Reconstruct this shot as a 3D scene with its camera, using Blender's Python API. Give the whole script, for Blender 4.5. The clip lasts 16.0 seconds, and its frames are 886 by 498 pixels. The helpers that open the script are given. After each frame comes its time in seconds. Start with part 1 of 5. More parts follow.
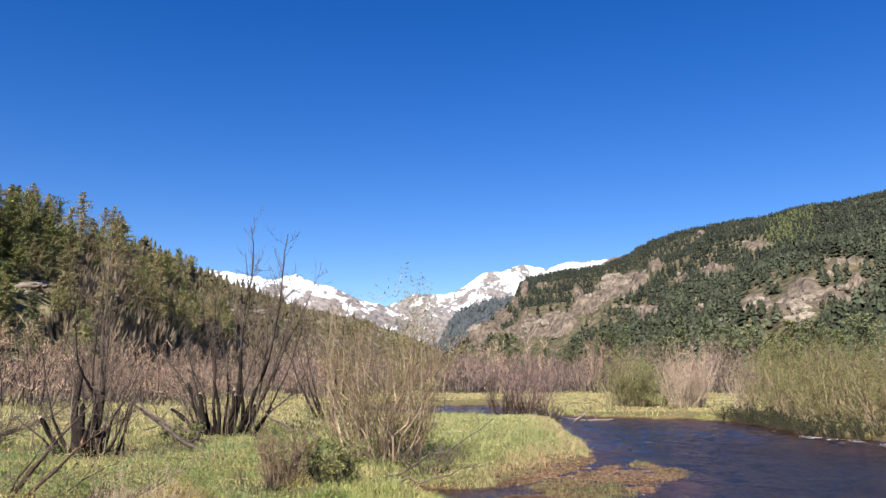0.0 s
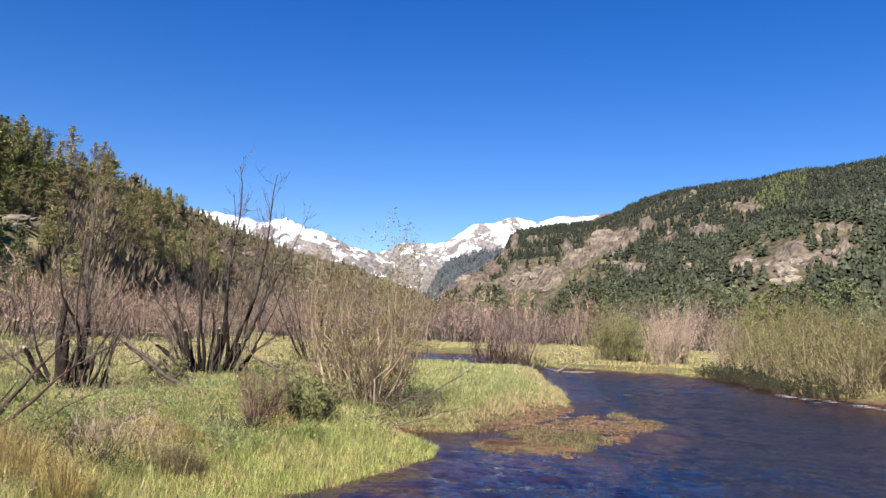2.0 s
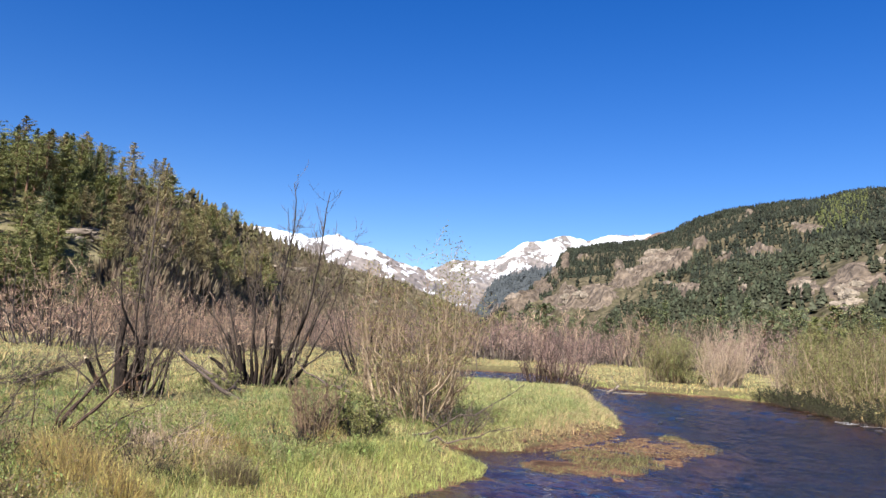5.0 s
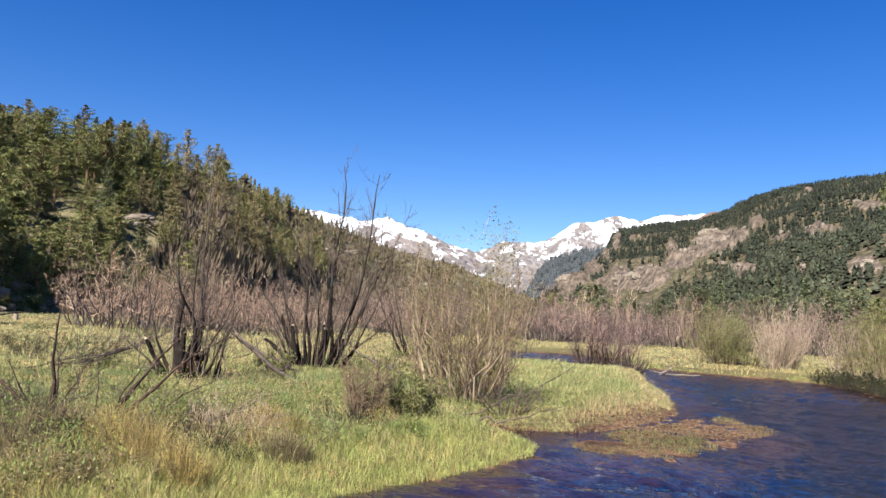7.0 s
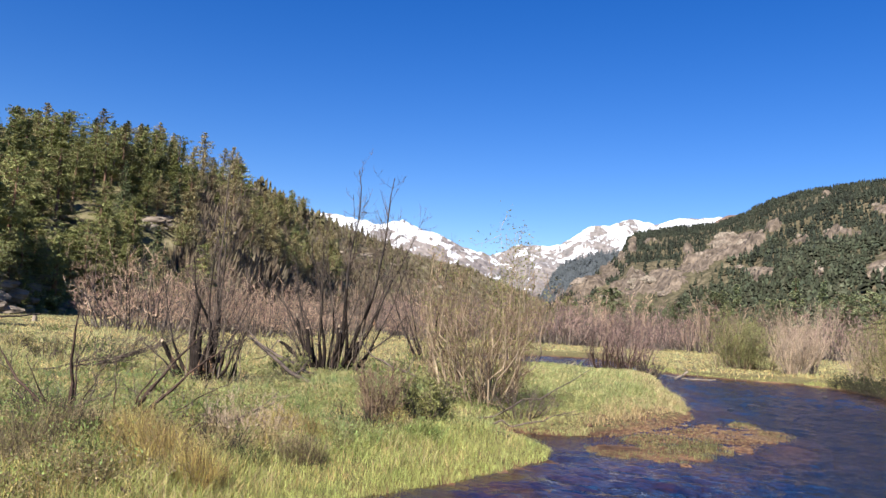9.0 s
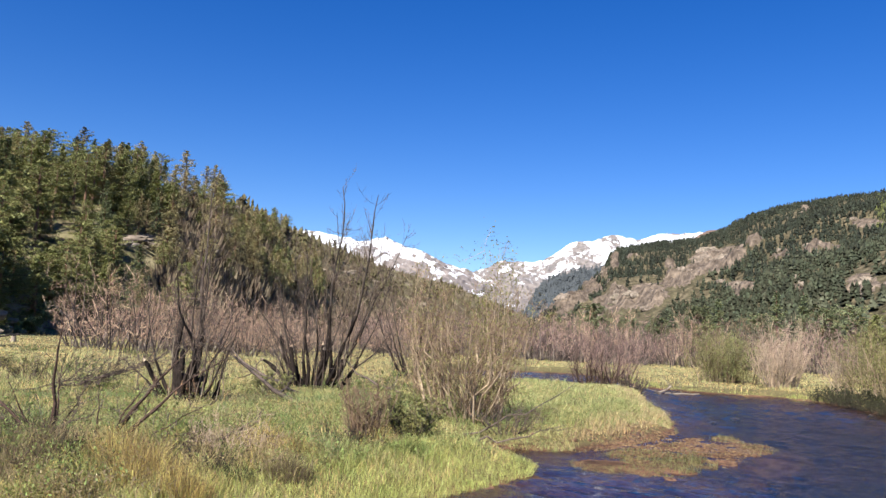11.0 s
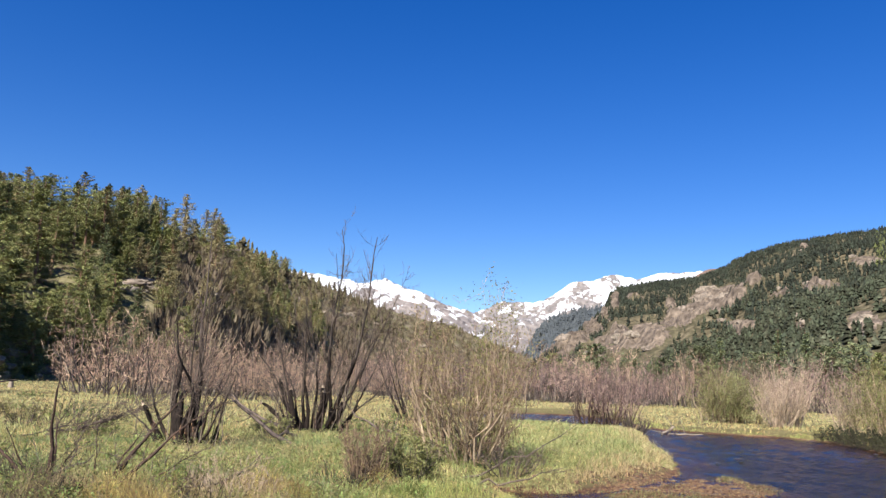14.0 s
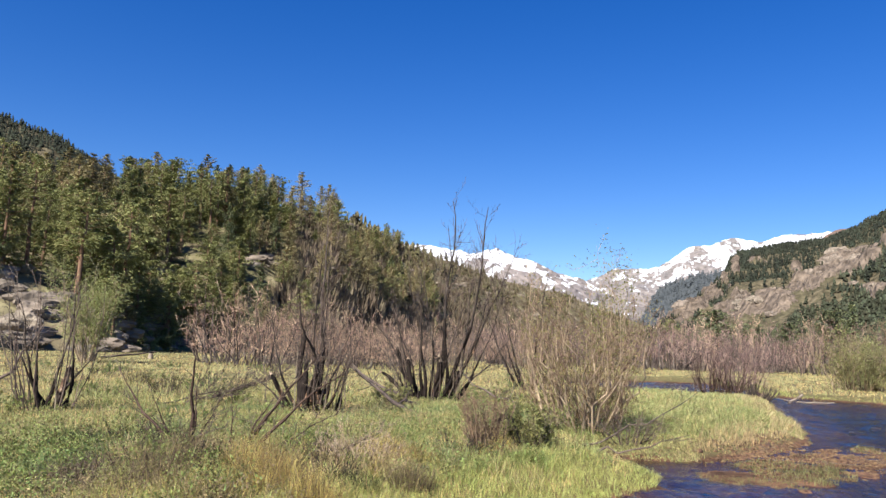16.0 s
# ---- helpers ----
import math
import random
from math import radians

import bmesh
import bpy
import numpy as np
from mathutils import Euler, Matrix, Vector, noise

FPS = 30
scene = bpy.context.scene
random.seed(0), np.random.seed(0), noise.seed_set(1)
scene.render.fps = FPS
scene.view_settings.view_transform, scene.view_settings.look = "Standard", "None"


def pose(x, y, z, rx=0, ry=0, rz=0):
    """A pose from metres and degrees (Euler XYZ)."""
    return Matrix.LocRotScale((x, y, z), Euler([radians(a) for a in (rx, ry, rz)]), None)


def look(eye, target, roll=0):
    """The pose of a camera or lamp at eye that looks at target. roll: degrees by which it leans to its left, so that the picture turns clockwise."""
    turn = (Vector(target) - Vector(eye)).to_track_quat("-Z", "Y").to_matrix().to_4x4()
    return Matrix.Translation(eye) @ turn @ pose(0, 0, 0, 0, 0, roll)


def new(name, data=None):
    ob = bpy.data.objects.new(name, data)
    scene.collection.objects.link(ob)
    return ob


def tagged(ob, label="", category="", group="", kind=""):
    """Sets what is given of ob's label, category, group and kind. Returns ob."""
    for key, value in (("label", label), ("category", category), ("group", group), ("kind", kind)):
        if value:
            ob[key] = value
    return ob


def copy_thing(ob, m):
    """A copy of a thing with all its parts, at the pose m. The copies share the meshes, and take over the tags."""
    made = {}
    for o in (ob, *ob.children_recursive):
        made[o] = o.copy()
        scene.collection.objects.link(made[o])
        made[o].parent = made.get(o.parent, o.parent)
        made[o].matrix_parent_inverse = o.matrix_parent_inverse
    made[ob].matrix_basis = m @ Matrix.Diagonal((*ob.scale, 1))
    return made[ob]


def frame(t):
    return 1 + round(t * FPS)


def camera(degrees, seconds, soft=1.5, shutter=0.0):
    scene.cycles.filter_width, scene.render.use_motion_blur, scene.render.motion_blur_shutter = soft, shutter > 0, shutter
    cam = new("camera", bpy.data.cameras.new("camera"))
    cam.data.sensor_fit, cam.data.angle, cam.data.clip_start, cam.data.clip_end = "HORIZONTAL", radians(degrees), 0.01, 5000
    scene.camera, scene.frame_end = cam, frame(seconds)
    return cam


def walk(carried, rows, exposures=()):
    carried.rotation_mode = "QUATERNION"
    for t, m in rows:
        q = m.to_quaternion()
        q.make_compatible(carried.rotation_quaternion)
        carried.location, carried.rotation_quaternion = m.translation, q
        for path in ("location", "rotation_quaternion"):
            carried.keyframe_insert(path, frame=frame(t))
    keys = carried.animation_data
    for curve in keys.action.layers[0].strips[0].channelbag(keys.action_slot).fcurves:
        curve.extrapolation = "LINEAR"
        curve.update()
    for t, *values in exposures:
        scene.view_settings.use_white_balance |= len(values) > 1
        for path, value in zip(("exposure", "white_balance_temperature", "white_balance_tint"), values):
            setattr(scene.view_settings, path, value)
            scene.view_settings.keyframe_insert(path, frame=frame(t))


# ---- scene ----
# ---------- camera ----------
cam = camera(58.60, 16.0)
# seconds, place in metres, then pitch from straight down, roll and yaw in degrees
PATH = [
    (0.0, -0.075, 0.066, 1.863, 99.60, -0.00, 0.00),
    (0.5, -0.047, 0.085, 1.843, 96.80, -0.65, 2.05),
    (1.0, -0.025, 0.098, 1.833, 97.16, -2.19, -2.00),
    (1.5, -0.050, 0.092, 1.821, 96.12, -2.70, -2.05),
    (2.0, -0.004, 0.100, 1.809, 95.96, -2.18, -0.95),
    (2.5, 0.005, 0.092, 1.813, 97.10, -1.19, -0.84),
    (3.0, -0.006, 0.098, 1.821, 97.62, -2.69, -2.17),
    (3.5, 0.000, 0.074, 1.832, 97.29, -5.26, -2.55),
    (4.0, -0.014, 0.075, 1.829, 96.89, -4.09, 0.50),
    (4.5, -0.013, 0.071, 1.830, 97.18, -3.30, 1.19),
    (5.0, -0.023, 0.050, 1.817, 97.05, -3.23, 2.56),
    (7.5, 0.004, 0.012, 1.794, 95.41, -2.88, 6.60),
    (8.0, 0.010, -0.001, 1.809, 95.42, -2.67, 6.87),
    (8.5, -0.001, -0.011, 1.805, 96.09, -3.34, 6.96),
    (9.0, 0.000, 0.000, 1.800, 95.71, -3.35, 7.27),
    (11.5, -0.012, -0.085, 1.783, 98.14, -2.80, 5.94),
    (12.0, -0.007, -0.111, 1.778, 100.55, -3.61, 6.54),
    (12.5, 0.005, -0.112, 1.800, 100.33, -3.79, 6.83),
    (13.0, 0.014, -0.122, 1.793, 99.98, -2.71, 7.89),
    (13.5, 0.017, -0.127, 1.804, 100.28, -2.31, 8.26),
    (14.0, 0.009, -0.104, 1.778, 99.97, -2.32, 6.15),
    (14.5, -0.007, -0.115, 1.774, 99.76, -2.46, 8.22),
    (15.0, 0.003, -0.124, 1.776, 99.50, -2.01, 8.83),
    (15.5, -0.006, -0.104, 1.786, 99.16, -2.30, 9.30),
    (16.0, -0.021, -0.146, 1.769, 97.47, -1.89, 14.31),
]
walk(cam, [(t, pose(x, y, z, rx, ry, rz)) for t, x, y, z, rx, ry, rz in PATH],
     exposures=[(0.0, 1.28), (0.5, 1.16), (1.0, 1.30), (9.0, 1.33), (16.0, 1.32)])

# ---------- world, sun, exposure ----------
SUN_TO = Vector((-0.27, -0.67, 0.69)).normalized()
world = bpy.data.worlds.new("sky")
scene.world = world
world.use_nodes = True
wn, wl = world.node_tree.nodes, world.node_tree.links
sky = wn.new("ShaderNodeTexSky")
sky.sky_type = "NISHITA"
sky.sun_disc = False
sky.sun_elevation = math.asin(SUN_TO.z)
sky.sun_rotation = math.atan2(SUN_TO.x, SUN_TO.y)
sky.altitude = 1500
sky.air_density, sky.dust_density, sky.ozone_density = 1.15, 0.1, 3.5
deep = wn.new("ShaderNodeHueSaturation")
deep.inputs["Hue"].default_value, deep.inputs["Saturation"].default_value = 0.518, 1.38
wl.new(sky.outputs["Color"], deep.inputs["Color"])
wl.new(deep.outputs["Color"], wn["Background"].inputs["Color"])
wn["Background"].inputs["Strength"].default_value = 0.060
sun = bpy.data.lights.new("sun", "SUN")
sun.energy, sun.angle, sun.color = 5.0, radians(0.53), (1.0, 0.93, 0.82)
sun_ob = new("sun", sun)
sun_ob.matrix_world = look(SUN_TO * 50, (0, 0, 0))

# ---------- small maths ----------
def lerp_table(table, x):
    """Smooth value from a short table of (key, value)."""
    return np.interp(x, [a for a, _ in table], [b for _, b in table])


def smooth(x):
    x = np.clip(x, 0, 1)
    return x * x * (3 - 2 * x)


def vnoise(x, y, seed=0):
    x, y = np.asarray(x, float), np.asarray(y, float)
    ix, iy = np.floor(x), np.floor(y)
    fx, fy = x - ix, y - iy
    fx, fy = fx * fx * (3 - 2 * fx), fy * fy * (3 - 2 * fy)

    def h(a, b):
        v = np.sin(a * 127.1 + b * 311.7 + seed * 74.7) * 43758.5453
        return v - np.floor(v)
    return (h(ix, iy) * (1 - fx) + h(ix + 1, iy) * fx) * (1 - fy) + (h(ix, iy + 1) * (1 - fx) + h(ix + 1, iy + 1) * fx) * fy


def fbm(x, y, octaves=4, seed=0):
    total, amp = 0.0, 0.5
    for i in range(octaves):
        total = total + amp * (vnoise(x, y, seed + i * 3) - 0.5)
        x, y, amp = x * 2.03 + 7.1, y * 2.03 - 3.7, amp * 0.5
    return total


def ridged(x, y, octaves=4, seed=0):
    total, amp = 0.0, 0.5
    for i in range(octaves):
        total = total + amp * (1 - np.abs(2 * vnoise(x, y, seed + i * 5) - 1))
        x, y, amp = x * 2.1 + 1.7, y * 2.1 + 5.3, amp * 0.5
    return total


def outside(px, py, poly):
    """Distance to a closed outline, negative inside it."""
    px, py = np.asarray(px, float), np.asarray(py, float)
    best, inside = np.full(px.shape, 1e9), np.zeros(px.shape, bool)
    for (x0, y0), (x1, y1) in zip(poly, poly[1:] + poly[:1]):
        dx, dy = x1 - x0, y1 - y0
        k = np.clip(((px - x0) * dx + (py - y0) * dy) / (dx * dx + dy * dy), 0, 1)
        best = np.minimum(best, np.hypot(px - x0 - k * dx, py - y0 - k * dy))
        if dy:
            inside ^= ((y0 > py) != (y1 > py)) & (px < x0 + dx * (py - y0) / dy)
    return np.where(inside, -best, best)


# ---------- mesh helpers ----------
def mesh_from(name, verts, faces, materials, slots=None, shade=False):
    """A mesh from arrays: faces is a list of (n, 3) or (n, 4) index arrays."""
    me = bpy.data.meshes.new(name)
    verts = np.ascontiguousarray(verts, np.float32)
    faces = [np.asarray(f, np.int32) for f in faces if len(f)]
    loops = np.concatenate([f.ravel() for f in faces])
    totals = np.concatenate([np.full(len(f), f.shape[1], np.int32) for f in faces])
    starts = np.concatenate(([0], np.cumsum(totals)[:-1])).astype(np.int32)
    me.vertices.add(len(verts))
    me.vertices.foreach_set("co", verts.ravel())
    me.loops.add(len(loops))
    me.loops.foreach_set("vertex_index", loops)
    me.polygons.add(len(totals))
    me.polygons.foreach_set("loop_start", starts)
    me.polygons.foreach_set("loop_total", totals)
    for m in materials if isinstance(materials, (list, tuple)) else [materials]:
        me.materials.append(m)
    if slots is not None:
        me.polygons.foreach_set("material_index", np.asarray(slots, np.int32))
    me.update(calc_edges=True)
    me.validate()
    if shade:
        me.polygons.foreach_set("use_smooth", np.ones(len(totals), bool))
    return me


def part(name, me, parent, label=""):
    ob = new(name, me)
    ob.parent = parent
    return tagged(ob, label)


def grid_faces(n, m):
    """Quads of an n by m grid of points."""
    i = np.arange(n - 1)[:, None] * m + np.arange(m - 1)[None, :]
    return np.stack([i, i + 1, i + m + 1, i + m], -1).reshape(-1, 4)


class Tubes:
    """Collects tapered branches into one mesh."""

    def __init__(self, sides=4):
        self.v, self.f, self.n, self.sides = [], [], 0, sides

    def add(self, pts, radii, sides=None):
        s = sides or self.sides
        pts, radii = np.asarray(pts, float), np.asarray(radii, float)
        k = len(pts)
        d = np.gradient(pts, axis=0)
        d /= np.linalg.norm(d, axis=1)[:, None] + 1e-9
        ref = np.where(np.abs(d[:, 2:3]) < 0.9, np.array([[0, 0, 1.0]]), np.array([[1.0, 0, 0]]))
        a = np.cross(d, ref)
        a /= np.linalg.norm(a, axis=1)[:, None] + 1e-9
        b = np.cross(d, a)
        ang = np.arange(s) * 2 * np.pi / s
        ring = pts[:, None] + radii[:, None, None] * (a[:, None] * np.cos(ang)[None, :, None] + b[:, None] * np.sin(ang)[None, :, None])
        i = np.arange(k - 1)[:, None] * s + np.arange(s)[None]
        j = np.arange(k - 1)[:, None] * s + (np.arange(s)[None] + 1) % s
        self.f.append(np.stack([i, j, j + s, i + s], -1).reshape(-1, 4) + self.n)
        self.v.append(ring.reshape(-1, 3))
        self.n += k * s

    def mesh(self, name, material):
        return mesh_from(name, np.concatenate(self.v), [np.concatenate(self.f)], material, shade=True)


def blades(rng, base, height, width, lean, tilt):
    """Grass blades or narrow leaves: a quad and a tip each. base (n, 3)."""
    n = len(base)
    az = rng.uniform(0, 2 * np.pi, n)
    side = np.stack([np.cos(az), np.sin(az), np.zeros(n)], 1) * (width[:, None] / 2)
    laz = rng.uniform(0, 2 * np.pi, n)
    out = np.stack([np.cos(laz) * lean + tilt[:, 0], np.sin(laz) * lean + tilt[:, 1], np.zeros(n)], 1) * height[:, None]
    up = np.stack([np.zeros(n), np.zeros(n), height], 1)
    v = np.stack([base - side, base + side, base + up * 0.6 + out * 0.35 + side * 0.75, base + up * 0.6 + out * 0.35 - side * 0.75, base + up * 0.97 + out], 1)
    i = np.arange(n)[:, None] * 5
    return v.reshape(-1, 3), [i + np.array([[0, 1, 2, 3]]), i + np.array([[3, 2, 4]])]


def leaf_quads(rng, at, size, flat=0.0):
    """Small leaves or needle clumps at the points given."""
    n = len(at)
    a = rng.normal(size=(n, 3))
    a[:, 2] *= 1 - flat
    a /= np.linalg.norm(a, axis=1)[:, None]
    b = np.cross(a, rng.normal(size=(n, 3)))
    b /= np.linalg.norm(b, axis=1)[:, None]
    s = (size * rng.uniform(0.6, 1.4, n))[:, None]
    v = np.stack([at - a * s, at + b * s * 0.45, at + a * s, at - b * s * 0.45], 1)
    i = np.arange(n)[:, None] * 4
    return v.reshape(-1, 3), [i + np.array([[0, 1, 2, 3]])]


def needle_tufts(rng, at, size, way):
    """Flat sprays of needles, mostly level, one triangle each."""
    n = len(at)
    a = way + rng.normal(0, 0.8, n)
    s = size * rng.uniform(0.6, 1.4, n)
    d = np.stack([np.cos(a), np.sin(a), rng.normal(-0.12, 0.38, n)], 1) * s[:, None]
    b = np.stack([-np.sin(a), np.cos(a), rng.normal(0, 0.65, n)], 1) * (s * 0.42)[:, None]
    v = np.stack([at - d, at + d * 0.7 + b, at + d * 0.7 - b], 1)
    return v.reshape(-1, 3), [np.arange(n)[:, None] * 3 + np.arange(3)[None]]


# ---------- materials ----------
def material(name, colours, scale=1.0, rough=0.85, bump=0.0, fine=None, vary=0.0, island=0.0, through_light=0.0, space="Object", spec=0.3, detail=5.0, stretch=None, bump_scale=None, contrast=0.28):
    """A rough surface whose colour wanders between the colours given, at two scales; vary: by object, island: by loose piece."""
    m = bpy.data.materials.new(name)
    m.use_nodes = True
    n, l = m.node_tree.nodes, m.node_tree.links
    b = n["Principled BSDF"]
    b.inputs["Roughness"].default_value = rough
    b.inputs["Specular IOR Level"].default_value = spec
    if space == "World":
        co = n.new("ShaderNodeNewGeometry").outputs["Position"]
    else:
        co = n.new("ShaderNodeTexCoord").outputs["Object"]
    if stretch:
        mp = n.new("ShaderNodeMapping")
        mp.inputs["Scale"].default_value = stretch
        l.new(co, mp.inputs["Vector"])
        co = mp.outputs["Vector"]
    big = n.new("ShaderNodeTexNoise")
    big.inputs["Scale"].default_value, big.inputs["Detail"].default_value = scale, detail
    big.inputs["Roughness"].default_value = 0.6
    l.new(co, big.inputs["Vector"])
    ramp = n.new("ShaderNodeValToRGB")
    els = ramp.color_ramp.elements
    while len(els) < len(colours):
        els.new(0.5)
    for i, c in enumerate(colours):
        els[i].position = 0.3 + 0.4 * i / max(1, len(colours) - 1)
        els[i].color = (*c, 1)
    l.new(big.outputs["Fac"], ramp.inputs["Fac"])
    col = ramp.outputs["Color"]
    small = n.new("ShaderNodeTexNoise")
    small.inputs["Scale"].default_value, small.inputs["Detail"].default_value = fine or scale * 9, 3
    l.new(co, small.inputs["Vector"])
    hsv = n.new("ShaderNodeHueSaturation")
    rng_map = n.new("ShaderNodeMapRange")
    rng_map.inputs[1].default_value, rng_map.inputs[2].default_value = 0.3, 0.7
    rng_map.inputs[3].default_value, rng_map.inputs[4].default_value = 1 - contrast, 1 + contrast
    l.new(small.outputs["Fac"], rng_map.inputs[0])
    value = rng_map.outputs[0]
    for amount, make, out in ((vary, "ShaderNodeObjectInfo", "Random"), (island, "ShaderNodeNewGeometry", "Random Per Island")):
        if amount:
            src = n.new(make)
            mr = n.new("ShaderNodeMapRange")
            mr.inputs[3].default_value, mr.inputs[4].default_value = 1 - amount, 1 + amount
            l.new(src.outputs[out], mr.inputs[0])
            mul = n.new("ShaderNodeMath")
            mul.operation = "MULTIPLY"
            l.new(value, mul.inputs[0])
            l.new(mr.outputs[0], mul.inputs[1])
            value = mul.outputs[0]
            hue = n.new("ShaderNodeMapRange")
            hue.inputs[3].default_value, hue.inputs[4].default_value = 0.5 - amount * 0.06, 0.5 + amount * 0.06
            l.new(src.outputs[out], hue.inputs[0])
            l.new(hue.outputs[0], hsv.inputs["Hue"])
    l.new(value, hsv.inputs["Value"])
    l.new(col, hsv.inputs["Color"])
    l.new(hsv.outputs["Color"], b.inputs["Base Color"])
    if bump:
        bp = n.new("ShaderNodeBump")
        bp.inputs["Strength"].default_value = bump
        bp.inputs["Distance"].default_value = bump_scale or 0.5 / scale
        l.new(small.outputs["Fac"] if fine else big.outputs["Fac"], bp.inputs["Height"])
        l.new(bp.outputs["Normal"], b.inputs["Normal"])
    if through_light:
        tr = n.new("ShaderNodeBsdfTranslucent")
        l.new(hsv.outputs["Color"], tr.inputs["Color"])
        mix = n.new("ShaderNodeMixShader")
        mix.inputs["Fac"].default_value = through_light
        l.new(b.outputs[0], mix.inputs[1])
        l.new(tr.outputs[0], mix.inputs[2])
        l.new(mix.outputs[0], n["Material Output"].inputs["Surface"])
    return m


def ground_material():
    """Turf above the waterline, stony brown bed below it, wet gravel between."""
    m = material("turf_and_riverbed", [(0.115, 0.094, 0.050), (0.098, 0.088, 0.040), (0.17, 0.140, 0.076)], 0.16, 0.95, 0.5, fine=7.0, space="World", spec=0.1, bump_scale=0.05)
    n, l = m.node_tree.nodes, m.node_tree.links
    b = n["Principled BSDF"]
    turf = b.inputs["Base Color"].links[0].from_socket
    geo = n.new("ShaderNodeNewGeometry")
    vor = n.new("ShaderNodeTexVoronoi")
    vor.inputs["Scale"].default_value = 13.0
    l.new(geo.outputs["Position"], vor.inputs["Vector"])
    stones = n.new("ShaderNodeValToRGB")
    cols = [(0.045, 0.026, 0.018), (0.11, 0.06, 0.038), (0.16, 0.09, 0.05), (0.085, 0.056, 0.042)]
    while len(stones.color_ramp.elements) < 4:
        stones.color_ramp.elements.new(0.5)
    for i, c in enumerate(cols):
        stones.color_ramp.elements[i].position = i / 3
        stones.color_ramp.elements[i].color = (*c, 1)
    sep = n.new("ShaderNodeSeparateColor")
    l.new(vor.outputs["Color"], sep.inputs[0])
    l.new(sep.outputs[0], stones.inputs["Fac"])
    xyz = n.new("ShaderNodeSeparateXYZ")
    l.new(geo.outputs["Position"], xyz.inputs[0])
    edge = n.new("ShaderNodeMapRange")
    edge.inputs[1].default_value, edge.inputs[2].default_value = 0.04, 0.10
    l.new(xyz.outputs["Z"], edge.inputs[0])
    mix = n.new("ShaderNodeMix")
    mix.data_type = "RGBA"
    l.new(edge.outputs[0], mix.inputs["Factor"])
    # bed colour dims with depth, painting in the light lost in deeper water
    depth_dim = n.new("ShaderNodeMapRange")
    depth_dim.inputs[1].default_value, depth_dim.inputs[2].default_value, depth_dim.inputs[3].default_value, depth_dim.inputs[4].default_value = -0.5, -0.10, 0.35, 1.0
    l.new(xyz.outputs["Z"], depth_dim.inputs[0])
    bed = n.new("ShaderNodeHueSaturation")
    weeds = n.new("ShaderNodeTexNoise")
    weeds.inputs["Scale"].default_value, weeds.inputs["Detail"].default_value = 0.7, 5
    l.new(geo.outputs["Position"], weeds.inputs["Vector"])
    mossy = n.new("ShaderNodeMapRange")
    mossy.inputs[1].default_value, mossy.inputs[2].default_value, mossy.inputs[3].default_value, mossy.inputs[4].default_value = 0.42, 0.6, 0.55, 1.2
    l.new(weeds.outputs["Fac"], mossy.inputs[0])
    both = n.new("ShaderNodeMath")
    both.operation = "MULTIPLY"
    l.new(depth_dim.outputs[0], both.inputs[0])
    l.new(mossy.outputs[0], both.inputs[1])
    l.new(both.outputs[0], bed.inputs["Value"])
    l.new(stones.outputs["Color"], bed.inputs["Color"])
    l.new(bed.outputs["Color"], mix.inputs["A"])
    l.new(turf, mix.inputs["B"])
    l.new(mix.outputs["Result"], b.inputs["Base Color"])
    return m


def water_material():
    m = bpy.data.materials.new("river_water")
    m.use_nodes = True
    n, l = m.node_tree.nodes, m.node_tree.links
    n.remove(n["Principled BSDF"])
    geo = n.new("ShaderNodeNewGeometry")
    mp = n.new("ShaderNodeMapping")
    mp.inputs["Rotation"].default_value = (0, 0, radians(14))
    mp.inputs["Scale"].default_value = (0.8, 1.5, 1.0)
    l.new(geo.outputs["Position"], mp.inputs["Vector"])
    heights = []
    for scale, detail, dist in ((3.2, 4, 0.8), (11.0, 4, 0.6)):
        t = n.new("ShaderNodeTexNoise")
        t.inputs["Scale"].default_value, t.inputs["Detail"].default_value, t.inputs["Distortion"].default_value = scale, detail, dist
        l.new(mp.outputs["Vector"], t.inputs["Vector"])
        heights.append(t.outputs["Fac"])
    b1, b2 = n.new("ShaderNodeBump"), n.new("ShaderNodeBump")
    b1.inputs["Strength"].default_value, b1.inputs["Distance"].default_value = 0.26, 0.06
    b2.inputs["Strength"].default_value, b2.inputs["Distance"].default_value = 0.75, 0.035
    l.new(heights[0], b1.inputs["Height"])
    l.new(heights[1], b2.inputs["Height"])
    l.new(b1.outputs["Normal"], b2.inputs["Normal"])
    fres = n.new("ShaderNodeFresnel")
    fres.inputs["IOR"].default_value = 1.33
    l.new(b2.outputs["Normal"], fres.inputs["Normal"])
    gl = n.new("ShaderNodeBsdfGlossy")
    gl.inputs["Roughness"].default_value = 0.07
    gl.inputs["Color"].default_value = (0.95, 0.90, 0.82, 1)
    l.new(b2.outputs["Normal"], gl.inputs["Normal"])
    tr = n.new("ShaderNodeBsdfTransparent")
    tr.inputs["Color"].default_value = (0.53, 0.42, 0.38, 1)
    mix = n.new("ShaderNodeMixShader")
    part_gloss = n.new("ShaderNodeMath")
    part_gloss.operation = "MULTIPLY"
    part_gloss.inputs[1].default_value = 0.40
    l.new(fres.outputs[0], part_gloss.inputs[0])
    l.new(part_gloss.outputs[0], mix.inputs["Fac"])
    l.new(tr.outputs[0], mix.inputs[1])
    l.new(gl.outputs[0], mix.inputs[2])
    l.new(mix.outputs[0], n["Material Output"].inputs["Surface"])
    return m


